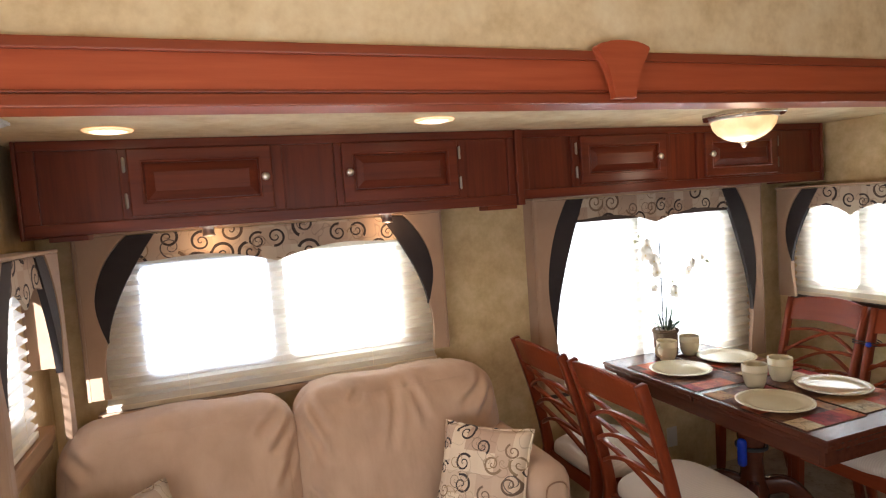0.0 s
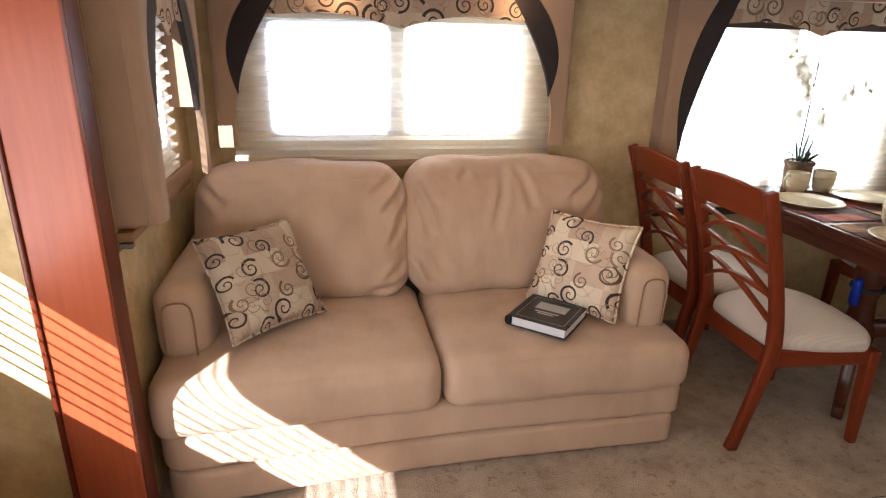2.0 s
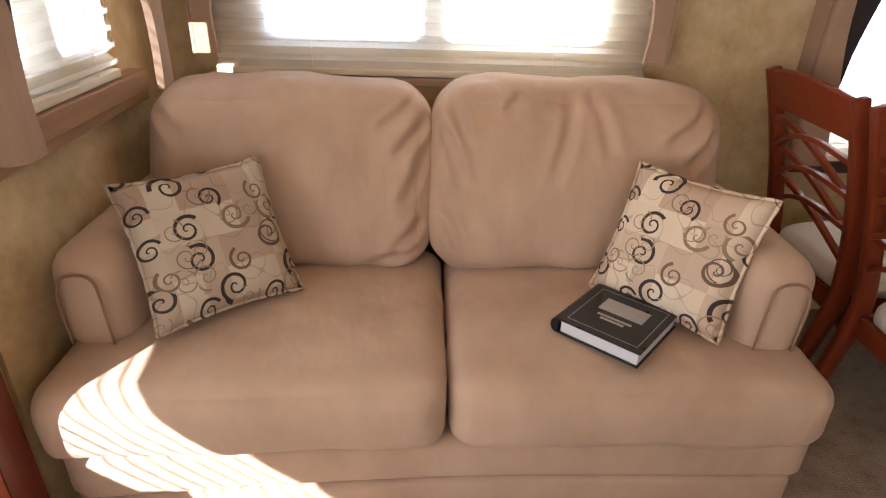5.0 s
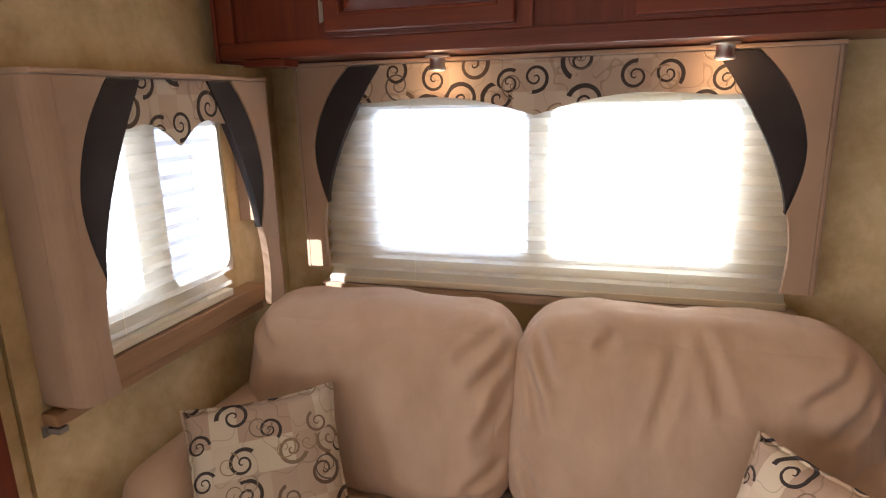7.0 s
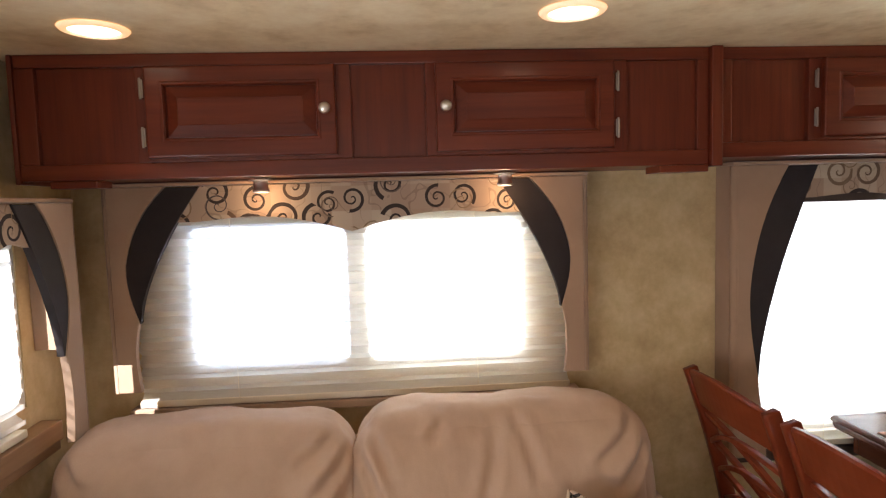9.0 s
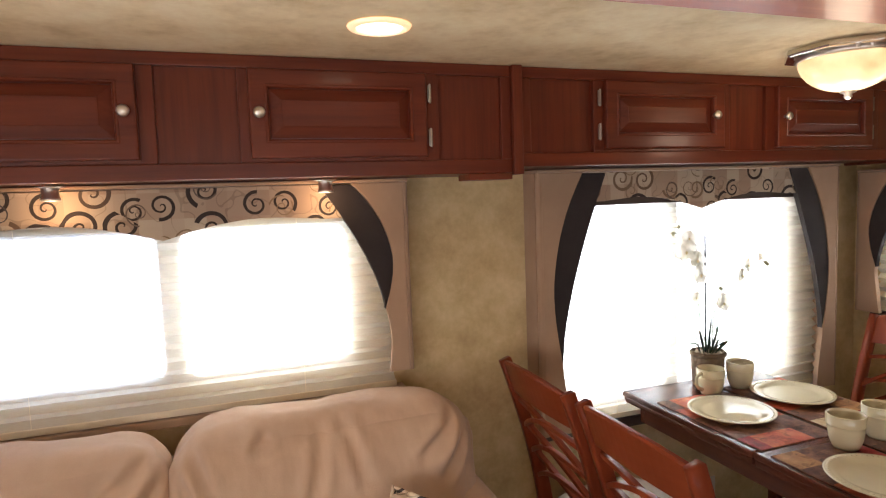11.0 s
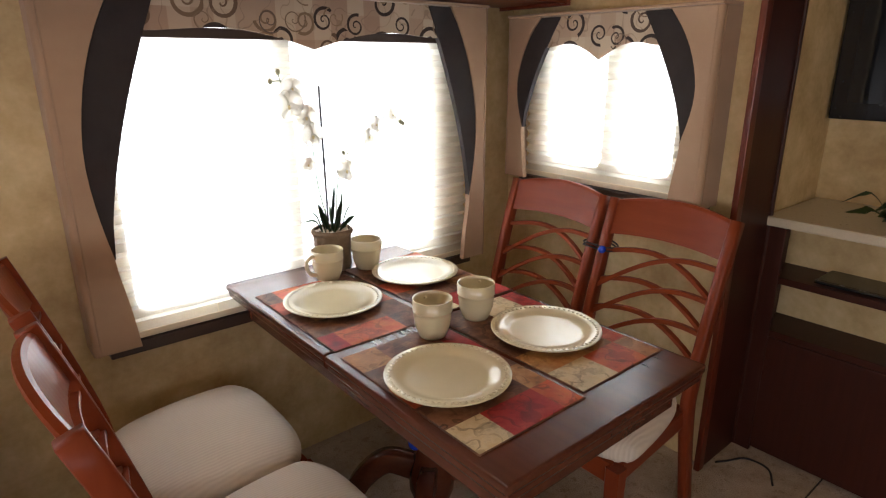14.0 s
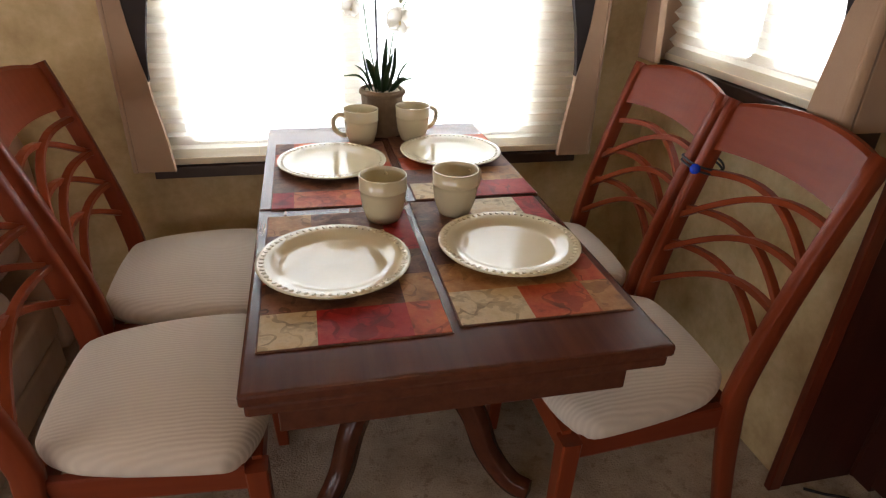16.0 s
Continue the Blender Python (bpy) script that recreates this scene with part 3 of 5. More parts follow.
# ---- windows ----
def window(name, axis, hole, wall, inward, mullion, label, glow_gap=0.20, glow_on=True, screened=None):
    """Frame, rounded panes and a bright backdrop outside. inward: +1 or -1, the way from the wall into the room."""
    u0, u1, z0, z1 = hole
    at = ((u0 + u1) / 2, wall, z0) if axis == "y" else (wall, (u0 + u1) / 2, z0)
    win = thing(name, at, label, "window", kind="structure")
    d0, d1 = sorted((wall - inward * 0.004, wall - inward * 0.046))
    for which, (a, b) in enumerate(((u0, mullion - 0.018), (mullion + 0.018, u1))):
        inner = rounded(a + 0.012, b - 0.012, z0 + 0.012, z1 - 0.012, 0.045)
        outer = []
        for u, z in inner:  # the same corners pushed out to the rectangle
            mu, mz = (a + b) / 2, (z0 + z1) / 2
            s = min(((b - a) / 2) / max(abs(u - mu), 1e-6), ((z1 - z0) / 2) / max(abs(z - mz), 1e-6))
            outer.append((mu + (u - mu) * s, mz + (z - mz) * s))
        bm = bmesh.new()
        put = (lambda u, z, d: (u, d, z)) if axis == "y" else (lambda u, z, d: (d, u, z))
        rows = [[bm.verts.new(put(u, z, d)) for u, z in line] for line, d in ((outer, d0), (inner, d0), (inner, d1), (outer, d1))]
        for k in range(4):
            p, q = rows[k], rows[(k + 1) % 4]
            for i in range(len(p)):
                j = (i + 1) % len(p)
                bm.faces.new((p[i], p[j], q[j], q[i]))
        sash = part("sash", bm, M_FRAME, win)
        mid = (d0 + d1) / 2
        pane = part("pane", prism(inner, axis, mid - 0.002, mid + 0.002), M_GLASS, sash)
        pane.visible_shadow = False
        if which == screened:
            far = wall - inward * 0.0475
            net = part("fly_screen", prism(inner, axis, far - 0.0006, far + 0.0006), M_NET, sash, "fine grey insect screen")
            net.visible_shadow = False
    m0, m1 = mullion - 0.018, mullion + 0.018
    part("mullion", box(m0, m1, d0, d1, z0, z1) if axis == "y" else box(d0, d1, m0, m1, z0, z1), M_FRAME, win)
    if glow_on:
        g = wall - inward * glow_gap
        b = box(u0 - 0.2, u1 + 0.2, g - 0.005, g + 0.005, z0 - 0.3, z1 + 0.3) if axis == "y" else box(g - 0.005, g + 0.005, u0 - 0.13, u1 + 0.13, z0 - 0.3, z1 + 0.3)
        structure("backdrop", b, M_OUTSIDE, "overexposed white daylight outside a window", "backdrop")
    return win


window("window_1", "y", HOLE_N1, 0.0, -1, 0.955, "wide two-pane slider window with rounded panes over the sofa", screened=0)
window("window_2", "y", HOLE_N2, 0.0, -1, 2.875, "large two-pane slider window beside the dining table")
window("window_3", "x", HOLE_W, WX, 1, -0.595, "small two-pane side window by the sofa", glow_on=False, screened=1)
window("window_4", "x", HOLE_E, EX, -1, -0.52, "small two-pane side window by the dining chairs")
window("window_5", "x", HOLE_SUN, CX, 1, -3.2, "coach side window letting the sun in", glow_on=False)
# window_6 is never in view; added to give the fill lamp a place
window("window_6", "y", HOLE_S, CY, 1, 1.6, "unseen coach rear window added behind the viewer for the fill light", glow_on=False)
# added fill from behind the camera, hung before the closed rear shade
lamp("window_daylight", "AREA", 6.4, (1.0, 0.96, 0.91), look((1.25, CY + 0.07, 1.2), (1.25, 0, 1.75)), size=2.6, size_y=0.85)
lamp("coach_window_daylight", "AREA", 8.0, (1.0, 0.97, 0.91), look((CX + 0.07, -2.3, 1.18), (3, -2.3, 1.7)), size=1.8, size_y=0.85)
# sunlit pale ground and wall seen through the west window
structure("backdrop", box(-1.55, -1.5, -1.05, 2.6, 0.2, 3.0), M_OUTSIDE, "overexposed white daylight outside the side window", "backdrop")


def shade(name, axis, d, u0, u1, z0, z1, label, pitch=0.040, rail=0.022, head=None, fabric=None):
    """A pleated shade hanging at depth d, with a bottom rail and a head rail."""
    ob = thing(name, ((u0 + u1) / 2, d, z0) if axis == "y" else (d, (u0 + u1) / 2, z0), label, "window shade", "pleated window shades")
    bm = bmesh.new()
    rows = int((z1 - z0 - rail) / pitch) * 2
    last = None
    for k in range(rows + 1):
        z = z0 + rail + (z1 - z0 - rail) * k / rows
        off = 0.012 * (1 if k % 2 else -1)
        line = [bm.verts.new((u, d + off, z) if axis == "y" else (d + off, u, z)) for u in (u0, u1)]
        if last:
            bm.faces.new((last[0], last[1], line[1], line[0]))
        last = line
    part("pleats", bm, fabric or M_SHADE, ob)
    tabs = bmesh.new()   # glued creases where the cloth lies double
    for k in range(1, rows, 2):
        z = z0 + rail + (z1 - z0 - rail) * k / rows
        tabs.faces.new([tabs.verts.new((u, d + 0.0135, q) if axis == "y" else (d + 0.0135, u, q)) for u, q in ((u0, z - 0.0065), (u1, z - 0.0065), (u1, z + 0.0065), (u0, z + 0.0065))])
    part("creases", tabs, fabric or M_SHADE, ob)
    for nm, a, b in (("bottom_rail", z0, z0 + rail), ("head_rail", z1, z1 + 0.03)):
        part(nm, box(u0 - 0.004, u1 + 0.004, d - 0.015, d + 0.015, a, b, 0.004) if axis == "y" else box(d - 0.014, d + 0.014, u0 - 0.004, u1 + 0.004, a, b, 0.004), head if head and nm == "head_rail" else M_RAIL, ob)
    for f in (0.22, 0.78):
        u = u0 + (u1 - u0) * f
        s = 0.0135
        part("cord", sweep([(u, d - s, z0) if axis == "y" else (d + s, u, z0), (u, d - s, z1) if axis == "y" else (d + s, u, z1)], 0.0008, segments=5, up=(1, 0, 0)), M_RAIL, ob)
    return ob


shade("pleated_shade", "y", -0.036, 0.255, 1.655, 0.915, 1.56, "cream pleated shade glowing in front of the sofa window")
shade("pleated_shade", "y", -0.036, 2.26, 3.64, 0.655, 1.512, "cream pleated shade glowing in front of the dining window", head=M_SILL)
shade("pleated_shade", "x", WX + 0.034, -0.91, -0.392, 0.965, 1.53, "cream pleated shade lit by the sun in the small side window")
shade("pleated_shade", "x", EX - 0.034, -0.90, -0.14, 0.985, 1.55, "cream pleated shade in the small dinette window")
shade("pleated_shade", "x", CX + 0.034, -3.27, -1.28, 1.007, 1.63, "cream lined shade half drawn over the coach window", fabric=M_LINED)
# unseen sun blocker over the added rear window
shade("pleated_shade", "y", CY + 0.034, -0.12, 3.32, 0.74, 1.66, "unseen lined shade added over the rear window to block the sun", fabric=M_LINED)
blind = thing("slatted_blind", (CX + 0.03, -2.28, 0.72), "cream slatted blind hanging open below the coach shade", "window blind")
for k in range(7):
    part("slat", box(CX + 0.018, CX + 0.024, -3.24, -1.31, 0.735 + 0.040 * k, 0.7375 + 0.040 * k, 0.0008), M_RAIL, blind)
for nm, bm, m, lab in (
        ("sill_1", box(0.22, 1.69, -0.060, -0.001, 0.885, 0.912, 0.004), M_TAN, "tan padded ledge under the sofa window"),
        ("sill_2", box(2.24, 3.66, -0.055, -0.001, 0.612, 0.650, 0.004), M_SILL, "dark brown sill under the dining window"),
        ("sill_3", box(WX + 0.001, WX + 0.06, -0.98, -0.25, 0.905, 0.962, 0.004), M_SILLWOOD, "tan wooden sill under the side window"),
        ("sill_4", box(EX - 0.06, EX - 0.001, -0.95, -0.12, 0.925, 0.982, 0.004), M_SILL, "brown sill under the dinette side window"),
        ("sill_strip", box(WX + 0.001, WX + 0.045, -1.0, -0.24, 0.872, 0.900, 0.004), M_SILLWOOD, "brown wooden strip under the side window")):
    structure(nm, bm, m, lab, "window sill")


def cornice(name, place, half, z_top, z_low, tip, label, fabric, leg=0.085, depth=0.112, near_return=0.0, edge=0.016):
    """A padded cornice with two shaped legs, dark swags and a scalloped curl-print valance. place(u, d, z) sets it on its wall:
    u along the wall from the middle, d out from the wall. tip: height at which the dark swags end."""
    ob = thing(name, place(0, 0, z_low), label, "window cornice", "padded window cornices")

    def slab(outline, d0, d1, bevel=0.0):
        bm = prism(outline, "y", d0, d1, bevel=bevel)
        for v in bm.verts:
            v.co = Vector(place(v.co.x, v.co.y, v.co.z))
        return bm

    span = z_top - tip

    k_top = 1.0 if half > 0.6 else 0.86

    def outer(f):   # outer edge of the swag from its top (0) to its tip (1), as a distance from the cornice's outer edge
        return k_top * 0.14 * (1 - f) ** 3.2 + 0.052 + 0.040 * max(0.0, (f - 0.55) / 0.45) ** 1.6

    def inner(f):
        return k_top * 0.20 * (1 - f) ** 1.5 + 0.093

    fs = [k / 14 for k in range(15)]
    for side in (-1, 1):
        leg_in = [(side * (half - outer(f)), z_top - span * f) for f in fs]
        wide = outer(1) - 0.004
        r = 0.010 if near_return == side else edge
        low = [(side * (half - wide - (leg - wide) * math.sin(math.pi / 2 * min(1, k / 4.5)) + 0.010 * math.sin(math.pi * k / 6)), tip - (tip - z_low) * k / 6) for k in range(1, 7)]
        shape = [(side * (half - r - 0.0003), z_top)] + leg_in + low + [(side * (half - r - 0.0003), z_low)]
        part("leg", slab(shape, depth - 0.022, depth, 0.004), M_TAN, ob)
        swag = [(side * (half - outer(f) - 0.0005), z_top - 0.004 - span * f) for f in fs] + [(side * (half - inner(f)), z_top - 0.004 - span * f) for f in fs[::-1]]
        part("swag", slab(swag, depth - 0.026, depth - 0.004, 0.003), M_DRAPE, ob, "dark brown fabric swag")
        pad = [(side * (half - r + r * math.sin(radians(a))), depth - r + r * math.cos(radians(a))) for a in range(0, 91, 15)] + [(side * (half - r), depth - r)]
        pad = prism(pad, "z", z_low, z_top)
        for v in pad.verts:
            v.co = Vector(place(*v.co))
        part("padded_edge", pad, M_TAN, ob, "rounded padded edge")
        cut = tip if near_return == side else z_low
        ret = [(side * half, z_top), (side * (half - 0.02), z_top), (side * (half - 0.02), cut), (side * half, cut)]
        part("side_return", slab(ret, 0.0015, depth - max(r, 0.022) - 0.0005, 0.002), M_TAN, ob)
    w = half - inner(0) + 0.02
    drop = 0.105
    low = []
    for k in range(-16, 17):
        f = k / 16
        low.append((f * (w + 0.06 * (half > 0)), z_top - drop - 0.045 * max(0.0, 1 - abs(f) / 0.62) ** 1.7 + 0.014 * math.sin(math.pi * min(1, abs(f) * 1.15)) - 0.006))
    part("valance", slab([(-w - 0.0, z_top - 0.002), (w + 0.0, z_top - 0.002)] + low[::-1], depth - 0.020, depth - 0.010, 0.002), fabric, ob, "scalloped curl-print valance")
    top = [(-half, z_top + 0.001), (half, z_top + 0.001), (half, z_top + 0.012), (-half, z_top + 0.012)]
    part("top_board", slab(top, 0.0015, depth, 0.004), M_TAN, ob)
    return ob


cornice("window_cornice", lambda u, d, z: (0.955 + u, -d, z), 0.755, 1.622, 0.985, 1.205, "tan padded cornice with dark swags over the sofa window", M_SWIRL_X)
cornice("window_cornice", lambda u, d, z: (2.942 + u, -d, z), 0.750, 1.640, 0.655, 0.93, "tall tan padded cornice with dark swags over the dining window", M_SWIRL_X, leg=0.125)
cornice("window_cornice", lambda u, d, z: (WX + d, -0.612 + u, z), 0.378, 1.578, 0.918, 1.165, "small tan padded cornice with dark swags by the sofa", M_SWIRL_Y, depth=0.128, near_return=1, edge=0.040)
cornice("window_cornice", lambda u, d, z: (EX - d, -0.530 + u, z), 0.440, 1.608, 0.985, 1.195, "small tan padded cornice with dark swags by the dinette", M_SWIRL_Y, leg=0.115, depth=0.125)


# ---- overhead cabinets ----
def knob(at, parent):
    prof = [(0.006, 0.0), (0.006, 0.010), (0.013, 0.014), (0.0155, 0.020), (0.012, 0.026), (0.0, 0.028)]
    bm = lathe(prof, segments=16)
    bmesh.ops.rotate(bm, verts=bm.verts, matrix=Matrix.Rotation(radians(90), 3, "X"))
    bmesh.ops.translate(bm, verts=bm.verts, vec=at)
    part("knob", bm, M_NICKEL, parent, "brushed nickel knob", True)


def raised_door(x0, x1, z0, z1, y, parent, knob_at, hinge_x):
    """A raised-panel door that lies on the cabinet's face at depth y."""
    frame_w = 0.052
    def ringed(profile, cap):
        """Rectangular rings from (distance inwards from the frame's inner edge, depth) pairs."""
        bm = bmesh.new()
        a, b, c, d = x0 + frame_w, x1 - frame_w, z0 + frame_w, z1 - frame_w
        rings = [[bm.verts.new(p) for p in ((a + s, y - h, c + s), (b - s, y - h, c + s), (b - s, y - h, d - s), (a + s, y - h, d - s))] for s, h in profile]
        for p, q in zip(rings, rings[1:]):
            for i in range(4):
                bm.faces.new((p[i], p[(i + 1) % 4], q[(i + 1) % 4], q[i]))
        if cap:
            bm.faces.new(rings[-1])
        return bm

    door = part("door", ringed(((-0.052, 0.001), (-0.052, 0.016), (-0.050, 0.019), (-0.046, 0.020), (-0.012, 0.020), (-0.009, 0.0225), (-0.005, 0.0225), (-0.002, 0.019), (0.0, 0.012), (0.0005, 0.007)), False), M_CHERRY, parent)
    part("raised_panel", ringed(((-0.004, 0.0075), (0.003, 0.0085), (0.006, 0.010), (0.030, 0.0195), (0.032, 0.0215), (0.035, 0.0215)), True), M_CHERRY, door)
    knob((knob_at, y - 0.020, (z0 + z1) / 2), door)
    for z in (z0 + 0.055, z1 - 0.055):
        bm = box(hinge_x - 0.0055, hinge_x + 0.0055, y - 0.006, y - 0.001, z - 0.024, z + 0.024, 0.002)
        sweep([(hinge_x, y - 0.008, z - 0.027), (hinge_x, y - 0.008, z + 0.027)], 0.0034, segments=8, up=(1, 0, 0), bm=bm)
        part("hinge", bm, M_HINGE, door, "nickel butt hinge")


def overhead(name, x0, x1, y, z0, z1, doors, panels, label):
    cab = thing(name, ((x0 + x1) / 2, y / 2, z0), label, "cabinet", "overhead cabinets")
    # face frame: rails, stiles and the sunk panels between them
    part("carcass", box(x0, x1, y + 0.022, -0.002, z0 + 0.004, z1, 0.002), M_CHERRY, cab)
    rail = 0.042
    part("bottom_rail", box(x0, x1, y, y + 0.0215, z0, z0 + rail, 0.003), M_CHERRY, cab)
    part("top_rail", box(x0, x1, y, y + 0.0215, z1 - 0.034, z1, 0.003), M_CHERRY, cab)
    edges = [x0]
    for a, b in panels:
        edges += [a, b]
    edges.append(x1)
    for a, b in zip(edges[::2], edges[1::2]):
        part("stile", box(a, b, y, y + 0.0215, z0 + rail, z1 - 0.034, 0.003), M_CHERRY_Z, cab)
    for a, b in panels:
        part("sunk_panel", box(a - 0.001, b + 0.001, y + 0.015, y + 0.0215, z0 + rail, z1 - 0.034), M_CHERRY_Z, cab)
    for a, b, k, h in doors:
        raised_door(a, b, z0 + 0.052, z1 - 0.036, y, cab, k, h)
    return cab


cab = overhead("overhead_cabinet", 0.125, 1.978, -0.355, 1.634, 1.9585,
               ((0.455, 0.945, 0.918, 0.442), (1.212, 1.702, 1.237, 1.716)), ((0.175, 0.425), (0.985, 1.185), (1.745, 1.945)),
               "cherry-stained overhead cabinet with two raised-panel doors above the sofa")
part("end_trim", box(1.9785, 2.012, -0.372, -0.002, 1.628, 1.9585, 0.004), M_CHERRY_Z, cab)
part("drop_block", box(1.835, 1.978, -0.357, -0.26, 1.614, 1.6335, 0.003), M_CHERRY, cab)
part("drop_block", box(0.19, 0.31, -0.345, -0.26, 1.614, 1.6335, 0.003), M_CHERRY, cab)
part("end_cap", box(0.112, 0.1245, -0.36, -0.002, 1.626, 1.9585, 0.004), M_CHERRY_Z, cab)
cab = overhead("overhead_cabinet", 2.0125, 3.852, -0.350, 1.652, 1.9585,
               ((2.312, 2.795, 2.745, 2.296), (3.04, 3.522, 3.068, 3.536)), ((2.05, 2.275), (2.835, 3.00), (3.575, 3.80)),
               "cherry-stained overhead cabinet with two raised-panel doors above the dinette")
part("end_cap", box(3.8525, 3.868, -0.36, -0.002, 1.644, 1.9585, 0.004), M_CHERRY_Z, cab)

# ---- lamps ----
for x, y in ((0.437, -0.572), (1.498, -0.676)):
    d = thing("downlight", (x, y, TOP), "lit round recessed ceiling downlight with a warm glow", "ceiling light", "round ceiling downlights")
    part("trim_ring", lathe([(0.052, -0.001), (0.056, -0.009), (0.070, -0.006), (0.074, -0.0015)], (x, y, TOP), 32), M_RIM, d, "softly glowing rim", True)
    part("lens", lathe([(0.0, -0.013), (0.03, -0.011), (0.053, -0.004)], (x, y, TOP), 32), M_LENS, d, "glowing lens", True)
    lamp("downlight_lamp", "SPOT", 1.0, WARM, look((x, y, TOP - 0.03), (x, y, 0)), cone=radians(96), radius=0.05)

LX, LY = 2.885, -0.745
dome = thing("ceiling_lamp", (LX, LY, TOP), "lit alabaster glass dome lamp on a nickel plate", "ceiling lamp")
octagon = [(LX + 0.175 * math.cos(radians(a)) * sx, LY + 0.175 * math.sin(radians(a))) for a, sx in ((22, 1), (68, 1), (112, 1), (158, 1), (202, 1), (248, 1), (292, 1), (338, 1))]
part("plate", prism(octagon, "z", TOP - 0.022, TOP - 0.001, bevel=0.006), M_CHROME, dome)
part("collar", lathe([(0.135, -0.022), (0.140, -0.030), (0.128, -0.036), (0.126, -0.024)], (LX, LY, TOP), 36), M_NICKEL, dome, smooth=True)
bowl = [(0.131 * math.cos(radians(a)), -0.030 - 0.098 * math.sin(radians(a))) for a in range(0, 91, 9)]
part("bowl", lathe(bowl, (LX, LY, TOP), 36), M_DOME, dome, "glowing alabaster bowl", True)
part("finial", lathe([(0.020, -0.126), (0.022, -0.130), (0.010, -0.136), (0.012, -0.143), (0.007, -0.149), (0.0, -0.153)], (LX, LY, TOP), 16), M_NICKEL, dome, smooth=True)
for dx in (-0.025, 0.025):
    part("screw", lathe([(0.0, -0.034), (0.006, -0.032), (0.008, -0.022)], (LX + dx - 0.09, LY - 0.115, TOP), 12), M_NICKEL, dome, smooth=True)
lamp("dome_lamp", "POINT", 0.4, WARM, pose(LX, LY, TOP - 0.20), radius=0.06)

det = thing("smoke_detector", (0.16, -0.81, TOP), "white square smoke detector on the slide-out ceiling", "smoke detector")
part("base", box(0.095, 0.225, -0.875, -0.745, TOP - 0.010, TOP - 0.0005, 0.003), M_WHITE, det)
bm = bmesh.new()
bmesh.ops.create_cone(bm, cap_ends=True, segments=4, radius1=0.028, radius2=0.082, depth=0.026, matrix=Matrix.Translation((0.16, -0.81, TOP - 0.0235)) @ Matrix.Rotation(radians(45), 4, "Z"))
part("cover", bm, M_WHITE, det)
for k in range(3):
    part("vent_slot", box(0.128, 0.192, -0.832 + 0.02 * k, -0.828 + 0.02 * k, TOP - 0.0385, TOP - 0.0366), M_GREYSILL, det)
part("test_button", lathe([(0.0, -0.044), (0.007, -0.043), (0.008, -0.0366)], (0.16, -0.795, TOP), 14), M_WHITE, det, smooth=True)

for x in (0.697, 1.428):
    z = 1.634
    p = thing("puck_light", (x, -0.18, z), "small lit nickel spotlight under the overhead cabinet", "spotlight", "under-cabinet spotlights")
    part("flange", lathe([(0.0, -0.0005), (0.034, -0.0008), (0.034, -0.004), (0.021, -0.006)], (x, -0.18, z), 24), M_NICKEL, p, smooth=True)
    part("barrel", lathe([(0.021, -0.005), (0.021, -0.030), (0.024, -0.032), (0.024, -0.040), (0.018, -0.041)], (x, -0.18, z), 24), M_NICKEL, p, smooth=True)
    part("lens", lathe([(0.0, -0.037), (0.0178, -0.037)], (x, -0.18, z), 20), M_PUCK, p, "glowing lens")
    lamp("puck_lamp", "POINT", 0.21, (1.0, 0.60, 0.28), pose(x, -0.18, z - 0.062), radius=0.014)

# ---- sofa corner ----
sofa = thing("sofa", (1.0, -0.6, 0), "tan microfibre two-seat sofa with plump back cushions", "sofa")


def creased(bm, lines, depth=0.017, wide=0.016):
    """Presses folds into the front and top of a cushion along lines given in x and z."""
    front = min(v.co.y for v in bm.verts)
    for x0, z0, x1, z1 in lines:
        a, d = Vector((x0, z0)), Vector((x1 - x0, z1 - z0))
        long = d.length
        d /= long
        for v in bm.verts:
            if v.co.y > front + 0.16:
                continue
            p = Vector((v.co.x, v.co.z)) - a
            f = p.dot(d) / long
            if -0.1 < f < 1.1:
                c = p.x * d.y - p.y * d.x + 0.006 * math.sin(f * 5)
                fade = max(0.0, 1 - abs(2 * f - 1) ** 2.5)
                v.co.y += depth * fade * (math.exp(-(c / wide) ** 2) - 0.7 * math.exp(-((abs(c) - 1.9 * wide) / wide) ** 2))
    return bm


def bowed(bm, share, corner=0.10):
    """Draws the front back towards the dinette end, in a shallow hollow curve."""
    for v in bm.verts:
        f = max(0.0, min(1.0, (v.co.x - 0.15) / 1.15))
        near = max(0.0, min(1.0, (-0.4 - v.co.y) / 0.6))
        v.co.y += share * math.sin(f * math.pi / 2) * near
        e = max(0.0, min(1.0, min(v.co.x - 0.085, (1.91 - v.co.x) * 3) / corner))
        v.co.y += corner * (1 - math.sqrt(1 - (1 - e) ** 2)) * near
    return bm


def leaning(bm, z0, slope):
    for v in bm.verts:
        v.co.y += (v.co.z - z0) * slope
    return bm


part("lower_band", bowed(soft_box(0.112, 1.880, -1.092, -0.15, 0.004, 0.137, 0.026, (0, 0.006, 0), 34), 0.088, 0.13), M_SOFA, sofa, smooth=True)
part("upper_band", bowed(soft_box(0.100, 1.888, -1.088, -0.15, 0.1375, 0.272, 0.026, (0, 0.006, 0), 34), 0.074, 0.11), M_SOFA, sofa, smooth=True)
part("back_frame", soft_box(0.095, 1.905, -0.17, -0.03, 0.05, 0.80, 0.05, cells=8), M_SOFA, sofa, smooth=True)
part("seat_cushion", bowed(soft_box(0.082, 0.990, -1.100, -0.34, 0.255, 0.448, 0.062, (0.0, 0.015, 0.022), 34, 0.008, 1.0), 0.045, 0.06), M_SOFA, sofa, smooth=True)
